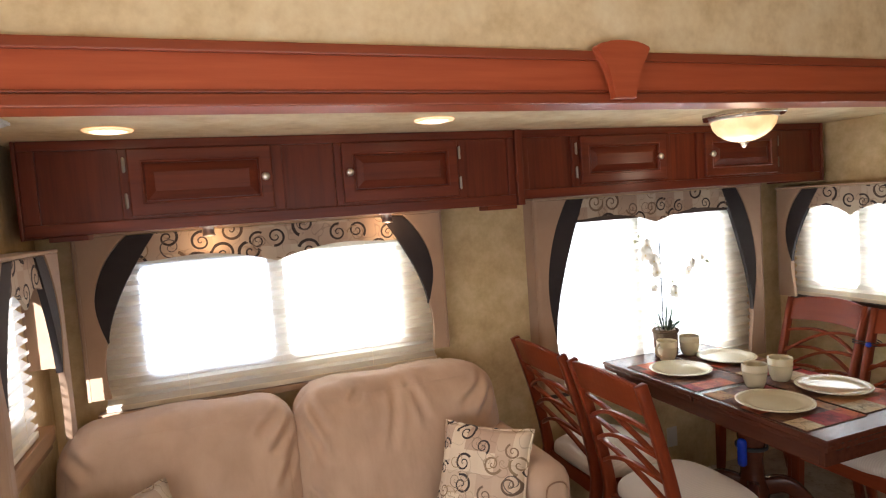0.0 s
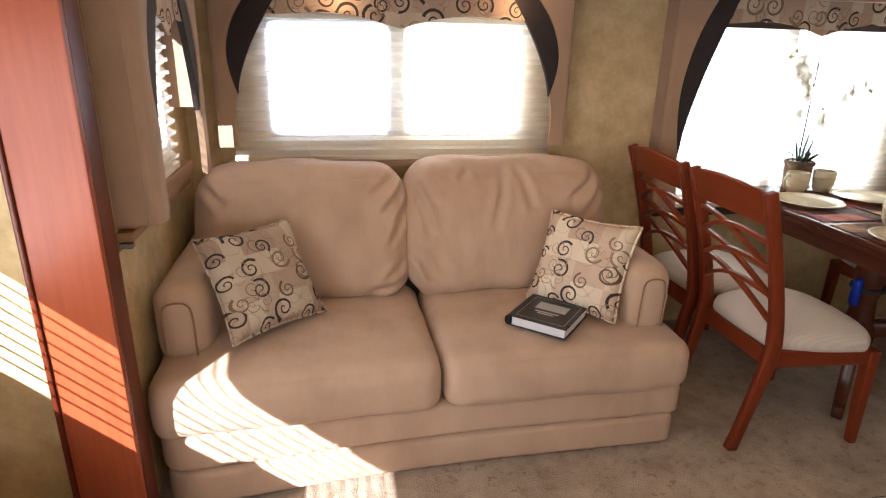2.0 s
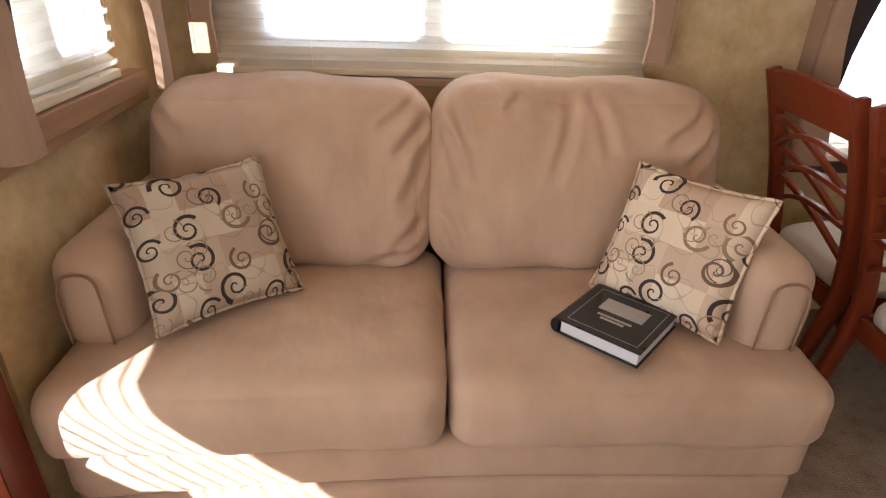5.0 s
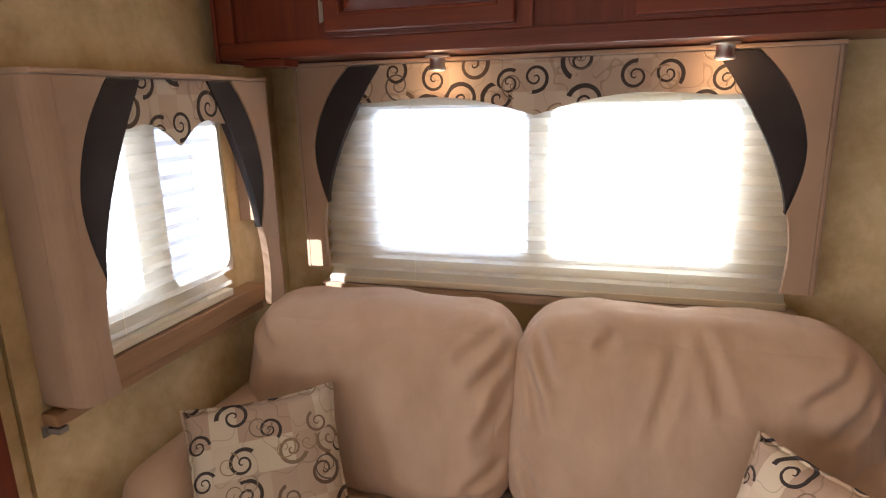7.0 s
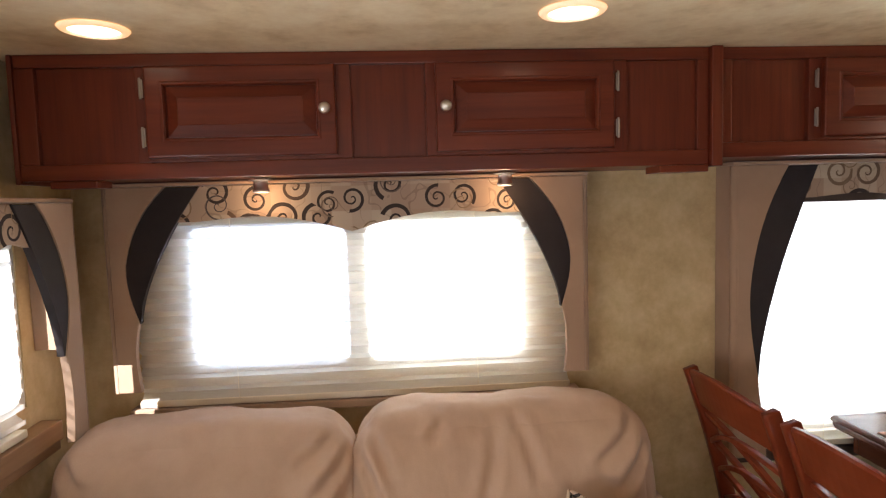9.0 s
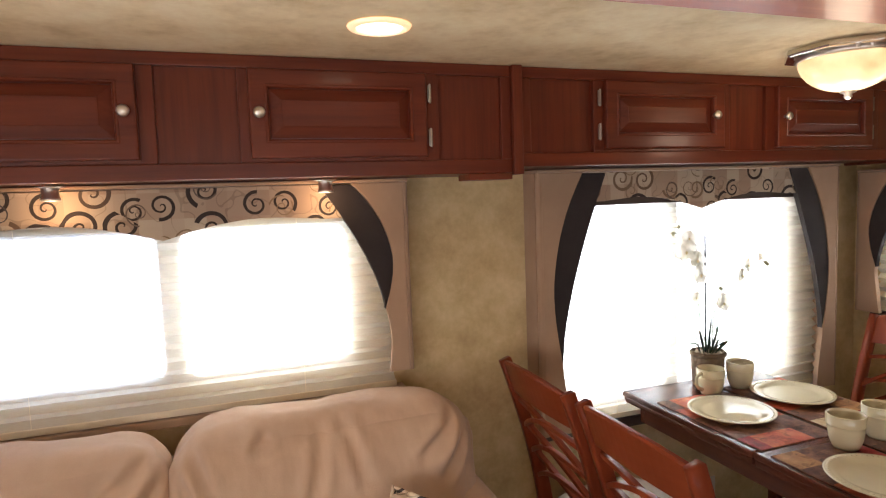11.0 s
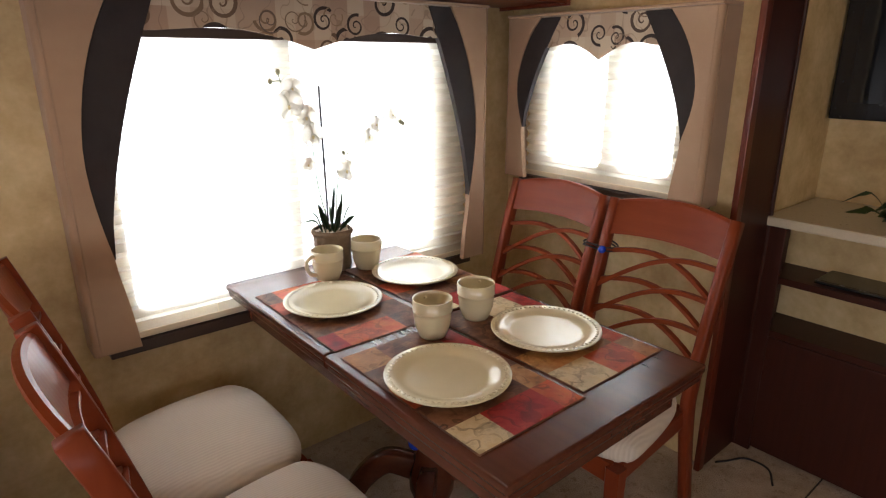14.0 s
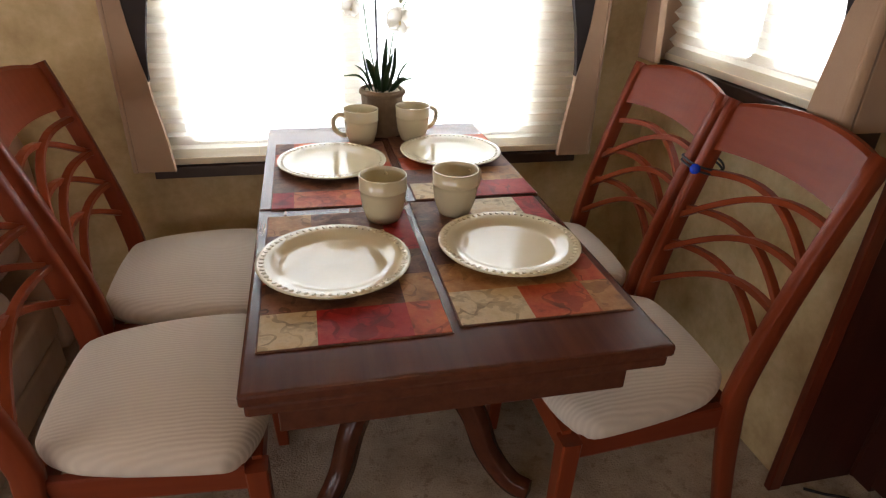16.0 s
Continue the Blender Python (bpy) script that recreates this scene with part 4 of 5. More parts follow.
part("seat_cushion", bowed(soft_box(0.996, 1.893, -1.100, -0.34, 0.255, 0.448, 0.062, (0.0, 0.015, 0.022), 34, 0.008, 5.0), 0.045, 0.06), M_SOFA, sofa, smooth=True)
part("back_cushion", leaning(creased(soft_box(0.135, 0.946, -0.55, -0.26, 0.43, 0.93, 0.105, (0.015, 0.035, 0.02), 76, 0.010, 2.0), (
    (0.915, 0.93, 0.80, 0.83), (0.94, 0.88, 0.85, 0.76), (0.94, 0.80, 0.88, 0.64), (0.935, 0.60, 0.84, 0.50), (0.92, 0.52, 0.78, 0.47), (0.15, 0.88, 0.26, 0.82), (0.16, 0.52, 0.28, 0.47))), 0.44, 0.33), M_SOFA, sofa, smooth=True)
part("back_cushion", leaning(creased(soft_box(0.954, 1.800, -0.55, -0.26, 0.43, 0.945, 0.105, (0.015, 0.035, 0.02), 76, 0.012, 8.0), (
    (1.35, 0.95, 1.30, 0.70), (1.40, 0.95, 1.47, 0.78), (1.76, 0.92, 1.62, 0.80), (1.79, 0.86, 1.68, 0.74), (0.985, 0.93, 1.07, 0.80), (0.97, 0.86, 1.05, 0.68), (0.965, 0.62, 1.05, 0.52), (1.20, 0.94, 1.17, 0.88))), 0.44, 0.33), M_SOFA, sofa, smooth=True)
for x0, x1 in ((0.082, 0.252), (1.690, 1.868)):
    arm = soft_box(x0, x1, -0.90, -0.14, 0.405, 0.685, 0.072, (0.006, 0.010, 0.008), 16, 0.003, x0 * 9)
    arm = part("arm", arm, M_SOFA, sofa, smooth=True)
    mid = (x0 + x1) / 2
    hoop = curve_through([(mid - 0.047, -0.906, 0.455), (mid - 0.047, -0.914, 0.58), (mid - 0.036, -0.910, 0.628), (mid, -0.908, 0.640), (mid + 0.036, -0.910, 0.628), (mid + 0.047, -0.914, 0.58), (mid + 0.047, -0.906, 0.455)], 5)
    part("welt", sweep(hoop, 0.0034, segments=6, up=(0, 1, 0)), M_WELT, arm, "stitched welt", True)
for x in (0.19, 1.81):
    for y in (-0.95, -0.2):
        part("foot", lathe([(0.0, 0.0), (0.024, 0.0), (0.030, 0.028), (0.0, 0.028)], (x, y, 0), 14), M_CHERRY, sofa, "dark wooden foot", True)

def throw_pillow(corner, along, lean, side, fabric, label):
    """A square pillow on its lower edge from corner, leaning back by lean degrees."""
    u = Vector((*along, 0)).normalized()
    face = Vector((u.y, -u.x, 0))
    v = Vector((0, 0, 1)) * math.cos(radians(lean)) - face * math.sin(radians(lean))
    n = u.cross(v)
    n = n if n.dot(face) > 0 else -n
    at = Vector(corner) + u * side / 2 + v * side / 2
    ob = thing("throw_pillow", (0, 0, 0), label, "pillow", "curl-print throw pillows")
    size, cells, thick = side / 2, 18, 0.062

    def place(a, b, s):
        pinch = 1 - 0.085 * (1 - b * b) ** 1.0
        pinch2 = 1 - 0.085 * (1 - a * a)
        fat = thick * (max(0.0, (1 - a ** 4) * (1 - b ** 4)) ** 0.55) * (1 + 0.10 * noise.noise(Vector((a * 2.3, b * 2.3, s))))
        return Vector((a * size * pinch, b * size * pinch2, s * fat))

    bm = bmesh.new()
    for s in (1, -1):
        grid = [[bm.verts.new(place(2 * i / cells - 1, 2 * j / cells - 1, s)) for j in range(cells + 1)] for i in range(cells + 1)]
        for i in range(cells):
            for j in range(cells):
                bm.faces.new((grid[i][j], grid[i + 1][j], grid[i + 1][j + 1], grid[i][j + 1]))
    bmesh.ops.remove_doubles(bm, verts=bm.verts, dist=0.0004)
    part("cover", bm, fabric, ob, smooth=True)
    edge = []
    for a, b, da, db in ((-1, -1, 1, 0), (1, -1, 0, 1), (1, 1, -1, 0), (-1, 1, 0, -1)):
        edge += [place(a + 2 * da * k / 16, b + 2 * db * k / 16, 0) for k in range(16)]
    part("piping", sweep(edge + edge[:1], [0.0045 + 0.0016 * (k % 2) for k in range(len(edge) + 1)], segments=6, up=(0, 0, 1)), fabric, ob, "twisted cord piping", True)
    ob.matrix_basis = Matrix.Translation(at + n * 0.02) @ Matrix((u, v, n)).transposed().to_4x4()
    return ob


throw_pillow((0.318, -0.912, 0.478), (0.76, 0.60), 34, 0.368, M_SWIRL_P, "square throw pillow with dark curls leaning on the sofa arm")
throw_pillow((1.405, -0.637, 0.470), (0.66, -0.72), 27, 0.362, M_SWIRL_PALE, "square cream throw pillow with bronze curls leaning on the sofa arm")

album = thing("photo_album", (0, 0, 0), "black leather-look photo album with a silver cover print, on the sofa", "album")
W2, D2 = 0.108, 0.112
part("back_cover", box(-W2, W2, -D2, D2, 0.0, 0.004, 0.0015), M_BLACK, album)
part("page_block", box(-W2 + 0.012, W2 - 0.006, -D2 + 0.006, D2 - 0.006, 0.0042, 0.0355), M_PAGE, album, "pale page block")
part("front_cover", box(-W2, W2, -D2, D2, 0.0358, 0.0405, 0.0018), M_BLACK, album)
part("spine", prism([(-W2 + 0.002 - 0.016 * math.sin(math.pi * k / 8), 0.0202 - 0.0198 * math.cos(math.pi * k / 8)) for k in range(9)] + [(-W2 + 0.006, 0.0402), (-W2 + 0.006, 0.0002)], "y", -D2, D2), M_BLACK, album)
part("cover_photo", box(-0.055, 0.060, 0.000, 0.058, 0.0406, 0.0414), M_SILVER, album, "silver photo print")
for k, (w, y) in enumerate(((0.044, -0.022), (0.030, -0.036))):
    part("title_bar", box(-w, w, y - 0.004, y + 0.004, 0.0406, 0.0412), M_SILVER, album, "faint silver lettering")
for a, b, c, d in ((-0.088, 0.092, -0.093, -0.0915), (-0.088, 0.092, 0.0915, 0.093), (-0.088, -0.0865, -0.0915, 0.0915), (0.0905, 0.092, -0.0915, 0.0915)):
    part("cover_line", box(a, b, c, d, 0.0406, 0.0410), M_SILVER, album)
album.matrix_basis = pose(1.412, -0.846, 0.4705, 0, 0, -42)

# ---- dinette ----
table = thing("dining_table", (2.937, -0.67, 0), "dark-stained wooden pedestal dining table with a folding leaf top", "table")
for y0, y1 in ((-1.310, -0.683), (-0.680, -0.030)):
    part("top_leaf", box(2.600, 3.275, y0, y1, 0.738, 0.760, 0.006), M_TABLE, table)
    part("under_leaf", box(2.606, 3.269, y0 + 0.006, y1 - (0.0 if y1 < -0.5 else 0.004), 0.714, 0.7365, 0.006), M_TABLE, table)
part("apron", box(2.648, 3.228, -1.262, -1.240, 0.640, 0.7138, 0.003), M_TABLE, table)
part("apron", box(2.648, 3.228, -0.105, -0.083, 0.640, 0.7138, 0.003), M_TABLE, table)
for x in (2.648, 3.206):
    part("apron", box(x, x + 0.022, -1.2395, -0.1055, 0.640, 0.7138, 0.003), M_TABLE, table)
part("column", lathe([(0.0, 0.16), (0.055, 0.16), (0.068, 0.20), (0.070, 0.26), (0.052, 0.32), (0.046, 0.40), (0.058, 0.47), (0.064, 0.53), (0.048, 0.58), (0.075, 0.62), (0.11, 0.66), (0.11, 0.7138), (0.0, 0.7138)], (2.937, -0.68, 0), 28), M_TABLE, table, smooth=True)
for sx, sy in ((-1, -1), (1, -1), (-1, 1), (1, 1)):
    d = Vector((sx * 0.72, sy * 0.69, 0))
    leg = curve_through([Vector((2.937, -0.68, 0.27)) + d * 0.05, Vector((2.937, -0.68, 0.285)) + d * 0.14, Vector((2.937, -0.68, 0.21)) + d * 0.22, Vector((2.937, -0.68, 0.10)) + d * 0.27, Vector((2.937, -0.68, 0.032)) + d * 0.34, Vector((2.937, -0.68, 0.026)) + d * 0.40], 6)
    n = len(leg)
    part("leg", sweep(leg, [0.026 - 0.006 * i / n for i in range(n)], [0.036 - 0.012 * i / n for i in range(n)], square=True), M_TABLE, table, smooth=True)


def dining_chair():
    """Faces +x; stands on its own origin."""
    ch = thing("dining_chair", (0, 0, 0), "cherry wooden dining chair with arched lattice back and off-white ribbed seat", "chair", "dining chairs round the table")
    half_f, half_r = 0.240, 0.208

    def rear(z):  # rake of the back legs
        return -0.185 - 0.150 * max(0.0, (z - 0.42) / 0.58) ** 1.35 - 0.085 * max(0.0, (0.42 - z) / 0.42) ** 1.15

    for s in (-1, 1):
        pts = [(rear(z), s * (half_r - 0.008 + 0.012 * z), z) for z in [k * 0.99 / 16 for k in range(17)]]
        part("back_post", sweep(pts, 0.0155, [0.020 + 0.006 * math.exp(-((z - 0.42) / 0.2) ** 2) for _, _, z in pts], up=(1, 0, 0), square=True), M_CHAIR, ch, smooth=True)
        part("front_leg", sweep([(0.215, s * half_f * 0.93, 0.395), (0.218, s * half_f * 0.94, 0.2), (0.226, s * half_f * 0.95, 0.0)], [0.022, 0.020, 0.015], [0.022, 0.020, 0.015], up=(1, 0, 0), square=True), M_CHAIR, ch)
        part("side_apron", sweep([(-0.165, s * (half_r - 0.012), 0.372), (0.193, s * (half_f - 0.018), 0.372)], 0.010, 0.032, square=True), M_CHAIR_X, ch)
    part("front_apron", box(0.205, 0.226, -half_f + 0.030, half_f - 0.030, 0.340, 0.404, 0.003), M_CHAIR_Y, ch)
    part("rear_apron", box(-0.195, -0.175, -half_r + 0.022, half_r - 0.022, 0.340, 0.404, 0.003), M_CHAIR_Y, ch)

    def bow(y):   # the back curves away in its middle
        return -0.022 * (1 - (y / half_r) ** 2)

    # crest rail: tall board with an arched top edge
    bm = bmesh.new()
    rows = []
    for k in range(15):
        y = -half_r - 0.004 + 2 * (half_r + 0.004) * k / 14
        top = 0.985 + 0.026 * (1 - (y / half_r) ** 2)
        low = 0.872 + 0.012 * (1 - (y / half_r) ** 2)
        prof = [(0.011, low), (0.011, top - 0.008), (0.006, top), (-0.006, top), (-0.011, top - 0.008), (-0.011, low)]
        rows.append([bm.verts.new((rear(z) + bow(y) + d, y, z)) for d, z in prof])
    for p, q in zip(rows, rows[1:]):
        for i in range(6):
            bm.faces.new((p[i], p[(i + 1) % 6], q[(i + 1) % 6], q[i]))
    bm.faces.new(rows[0]), bm.faces.new(rows[-1][::-1])
    part("crest_rail", bm, M_CHAIR_Y, ch)
    # crossing arcs
    for k in range(3):
        top = 0.842 - 0.098 * k
        for a, b, off in ((top, top - 0.150, 0.0045), (top - 0.098, top - 0.030, -0.0045)):
            pts = []
            for i in range(13):
                f = i / 12
                y = (half_r - 0.006) * (1 - 2 * f)
                z = a + (b - a) * f + 0.052 * math.sin(math.pi * f)
                pts.append((rear(z) + bow(y) + off, y, z))
            part("lattice_slat", sweep(pts, 0.0075, 0.0095, up=(1, 0, 0), square=True), M_CHAIR_Y, ch)
    bm = soft_box(-0.195, 0.240, -half_f, half_f, 0.404, 0.470, 0.032, (0.0, 0.0, 0.030), 24)
    for v in bm.verts:
        f = (v.co.x + 0.195) / 0.435
        v.co.y *= 1.02 - 0.20 * max(0.0, 1 - f) ** 1.4 - 0.12 * max(0.0, (0.22 - f) / 0.22) ** 2
    for v in bm.verts:
        a = min(1.0, abs(v.co.y) / half_f)
        v.co.x -= (v.co.x > 0) * 0.055 * a ** 5 * (v.co.x / 0.24)
        v.co.z -= 0.012 * a ** 3 + 0.008 * max(0.0, v.co.x / 0.24) ** 3
    for v in bm.verts:   # soft round corners in plan
        p, q = max(-1.0, min(1.0, (v.co.x - 0.0225) / 0.2175)), max(-1.0, min(1.0, v.co.y / half_f))
        v.co.x = 0.0225 + (v.co.x - 0.0225) * math.sqrt(1 - 0.12 * q * q) * 1.02
        v.co.y *= math.sqrt(1 - (0.22 if p < 0 else 0.07) * p * p) * 1.04
    part("seat", bm, M_SEAT, ch, "off-white ribbed upholstered seat", True)
    return ch


chair = dining_chair()
chair.matrix_basis = pose(2.362, -0.862, 0)
copy_thing(chair, pose(2.360, -0.362, 0))
copy_thing(chair, pose(3.435, -0.438, 0, 0, 0, 180))
copy_thing(chair, pose(3.430, -0.912, 0, 0, 0, 180))


def place_mat(x0, x1, y0, y1, cols, grid, label):
    """Printed mat: thin board with inset colour fields; grid rows run from the near edge."""
    ob = thing("placemat", ((x0 + x1) / 2, (y0 + y1) / 2, 0.7605), label, "placemat", "patchwork placemats")
    part("board", box(x0, x1, y0, y1, 0.7605, 0.7630, 0.001), M_MATS[3], ob)
    edge = [0.0]
    for c in cols:
        edge.append(edge[-1] + c)
    rows = len(grid)
    for r, line in enumerate(grid):
        for c, tone in enumerate(line):
            a, b = x0 + 0.003 + (x1 - x0 - 0.006) * edge[c], x0 + 0.003 + (x1 - x0 - 0.006) * edge[c + 1]
            p, q = y0 + 0.003 + (y1 - y0 - 0.006) * r / rows, y0 + 0.003 + (y1 - y0 - 0.006) * (r + 1) / rows
            part("patch", box(a, b, p, q, 0.7631, 0.7638), M_MATS[tone], ob)
    return ob


place_mat(2.621, 2.930, -1.219, -0.727, (0.30, 0.50, 0.20), ((2, 0, 1), (3, 3, 4), (1, 3, 3), (3, 2, 0), (4, 3, 0)), "patchwork placemat in red, orange and cream under a plate")
place_mat(2.944, 3.256, -1.204, -0.690, (0.42, 0.40, 0.18), ((2, 1, 4), (4, 4, 1), (3, 3, 3), (3, 4, 0), (3, 2, 0)), "patchwork placemat in amber, cream and red under a plate")
place_mat(2.626, 2.940, -0.690, -0.212, (0.16, 0.56, 0.28), ((0, 1, 3), (3, 3, 3), (3, 4, 1), (1, 3, 4), (3, 1, 3)), "patchwork placemat in orange and brown under a plate")
place_mat(2.962, 3.272, -0.676, -0.176, (0.30, 0.34, 0.36), ((2, 0, 0), (3, 3, 4), (1, 4, 3), (3, 3, 1), (3, 1, 1)), "patchwork placemat in red and cream under a plate")


def dinner_plate(x, y, label):
    z = 0.7640
    ob = thing("dinner_plate", (x, y, z), label, "plate", "cream dinner plates")
    prof = [(0.0, 0.003), (0.075, 0.003), (0.078, 0.0), (0.084, 0.0), (0.088, 0.004), (0.108, 0.008), (0.140, 0.0155), (0.1445, 0.0175), (0.1445, 0.0195), (0.140, 0.0200),
            (0.122, 0.0170), (0.112, 0.0150), (0.104, 0.0105), (0.090, 0.0080), (0.0, 0.0075)]
    part("dish", lathe(prof, (x, y, z), 48), M_CERAMIC, ob, smooth=True)
    bm = bmesh.new()
    for k in range(60):
        a = 2 * math.pi * k / 60
        m = Matrix.Translation((x + 0.1335 * math.cos(a), y + 0.1335 * math.sin(a), z + 0.0190)) @ Matrix.Rotation(a, 4, "Z") @ Matrix.Diagonal((1.25, 0.9, 0.36, 1))
        bmesh.ops.create_icosphere(bm, subdivisions=1, radius=0.0048, matrix=m)
    tagged(part("beaded_rim", bm, M_CERAMIC, ob, "raised beads round the rim", True), kind="stuff")


for x, y in ((2.754, -0.972), (3.106, -0.955), (2.780, -0.418), (3.118, -0.372)):
    dinner_plate(x, y, "glazed cream dinner plate with a beaded rim on a placemat")


def coffee_mug(x, y, z, turn, label):
    ob = thing("coffee_mug", (0, 0, 0), label, "mug", "cream coffee mugs")
    prof = [(0.0, 0.004), (0.026, 0.004), (0.028, 0.0), (0.033, 0.0), (0.036, 0.006), (0.044, 0.030), (0.0475, 0.058), (0.0480, 0.066), (0.0492, 0.067), (0.0492, 0.070), (0.0482, 0.071), (0.0495, 0.096), (0.0492, 0.098),
            (0.0468, 0.098), (0.0455, 0.090), (0.044, 0.055), (0.038, 0.018), (0.0, 0.010)]
    part("cup", lathe(prof, (0, 0, 0), 36), M_CERAMIC, ob, smooth=True)
    loop = curve_through([(0.045, 0, 0.080), (0.060, 0, 0.086), (0.077, 0, 0.074), (0.078, 0, 0.052), (0.066, 0, 0.034), (0.044, 0, 0.024)], 6)
    part("handle", sweep(loop, 0.0065, 0.0045, up=(0, 1, 0), segments=10), M_CERAMIC, ob, smooth=True)
    ob.matrix_basis = pose(x, y, z, 0, 0, turn) @ Matrix.Scale(1.06, 4)


coffee_mug(2.873, -0.770, 0.7640, 75, "glazed cream coffee mug standing by the plates")
coffee_mug(3.038, -0.758, 0.7640, 35, "glazed cream coffee mug standing by the plates")
coffee_mug(2.878, -0.215, 0.7607, 190, "glazed cream coffee mug beside the orchid pot")
coffee_mug(3.036, -0.203, 0.7640, 20, "glazed cream coffee mug beside the orchid pot")

# ---- orchid ----
OX, OY, OZ = 2.955, -0.118, 0.7605
orchid = thing("potted_orchid", (OX, OY, OZ), "white artificial orchid with two sprays in a bark-covered pot", "plant")
bm = lathe([(0.0, 0.0), (0.057, 0.0), (0.060, 0.01), (0.065, 0.12), (0.068, 0.124), (0.069, 0.138), (0.065, 0.142), (0.061, 0.138), (0.060, 0.128), (0.0, 0.128)], (OX, OY, OZ), 40)
for v in bm.verts:
    r = Vector((v.co.x - OX, v.co.y - OY, 0))
    if r.length > 0.04:
        v.co += r.normalized() * 0.004 * noise.noise(Vector((v.co.x * 60, v.co.y * 60, v.co.z * 12)))
part("pot", bm, M_BARK, orchid, "rough bark-covered pot")
part("rope_rim", lathe([(0.0685 + 0.004 * math.cos(radians(a)), 0.131 + 0.006 * math.sin(radians(a))) for a in range(0, 360, 45)], (OX, OY, OZ), 30, closed=True), M_BARK, orchid, smooth=True)
bm = bmesh.new()
rng = random.Random(4)
for k in range(60):
    a, r = rng.uniform(0, 6.3), 0.052 * math.sqrt(rng.random())
    bmesh.ops.create_icosphere(bm, subdivisions=1, radius=rng.uniform(0.005, 0.008), matrix=Matrix.Translation((OX + r * math.cos(a), OY + r * math.sin(a), OZ + 0.131)))
tagged(part("pebbles", bm, M_STONE, orchid, "pale pebbles"), kind="stuff")
part("stake", sweep([(OX - 0.012, OY, OZ + 0.12), (2.934, OY - 0.006, 1.375)], 0.0034, segments=6, up=(1, 0, 0)), M_CORD, orchid, "thin dark support stake")


def blade(points, wide, fold=0.25):
    """A leaf along points, creased down its middle."""
    bm = bmesh.new()
    pts = curve_through(points, 5)
    n = len(pts)
    last = None
    for i, p in enumerate(pts):
        f = i / (n - 1)
        w = wide * (math.sin(math.pi * min(1, 0.12 + f * 0.88)) ** 0.7) * (1 if f < 0.999 else 0.05)
        d = (pts[min(i + 1, n - 1)] - pts[max(i - 1, 0)]).normalized()
        s = d.cross(Vector((0.3, -1, 0.1))).normalized()
        t = s.cross(d)
        row = [bm.verts.new(p + s * w + t * w * fold), bm.verts.new(p), bm.verts.new(p - s * w + t * w * fold)]
        if last:
            bm.faces.new((last[0], last[1], row[1], row[0])), bm.faces.new((last[1], last[2], row[2], row[1]))
        last = row
    bmesh.ops.solidify(bm, geom=bm.faces[:], thickness=0.001)
    return bm


top = OZ + 0.13
for pts, w in ((((0.0, -0.01, 0), (0.012, -0.02, 0.05), (0.030, -0.028, 0.10)), 0.012), (((-0.005, -0.015, 0), (-0.018, -0.028, 0.045), (-0.022, -0.032, 0.085)), 0.011),
               (((0.015, 0.0, 0), (0.035, -0.005, 0.06), (0.040, -0.006, 0.115)), 0.010), (((0.0, -0.02, 0), (0.004, -0.034, 0.03), (0.012, -0.040, 0.055)), 0.017),
               (((-0.01, 0.01, 0), (-0.034, 0.004, 0.055), (-0.05, -0.004, 0.085)), 0.015), (((0.02, -0.015, 0), (0.045, -0.03, 0.03), (0.07, -0.035, 0.04)), 0.014), (((0.0, 0.005, 0), (0.008, 0.0, 0.075), (0.016, -0.004, 0.135)), 0.012)):
    part("leaf", blade([(OX + x, OY + y, top + z * 1.22) for x, y, z in pts], w * 0.72), M_LEAF, orchid, "broad dark green leaf", True)
for pts in (((-0.03, -0.01, 0), (-0.05, -0.015, 0.07), (-0.062, -0.02, 0.14)), ((-0.035, 0, 0), (-0.07, -0.01, 0.05), (-0.125, -0.015, 0.052)), ((0.035, 0, 0), (0.055, -0.005, 0.06), (0.085, -0.01, 0.10)),
            ((-0.03, 0.01, 0), (-0.055, 0.0, 0.06), (-0.085, -0.01, 0.085)), ((0.03, 0.01, 0), (0.06, 0.0, 0.03), (0.10, -0.01, 0.045)), ((-0.02, -0.02, 0), (-0.036, -0.03, 0.06), (-0.040, -0.035, 0.11))):
    part("grass_blade", blade([(OX + x, OY + y, top + z) for x, y, z in pts], 0.0035), M_LEAF, orchid, smooth=True)
spray_a = curve_through([(OX - 0.01, OY - 0.01, top), (2.915, -0.115, 1.05), (2.896, -0.125, 1.20), (2.868, -0.132, 1.30), (2.815, -0.138, 1.385), (2.765, -0.14, 1.392)], 6)
spray_b = curve_through([(OX + 0.01, OY - 0.01, top), (2.985, -0.115, 1.03), (3.010, -0.12, 1.12), (3.080, -0.125, 1.215), (3.170, -0.13, 1.262), (3.255, -0.13, 1.240)], 6)
for s in (spray_a, spray_b):
    part("spray_stem", sweep(s, [0.0024 - 0.0012 * i / len(s) for i in range(len(s))], segments=6, up=(0, 1, 0)), M_STEM, orchid, smooth=True)


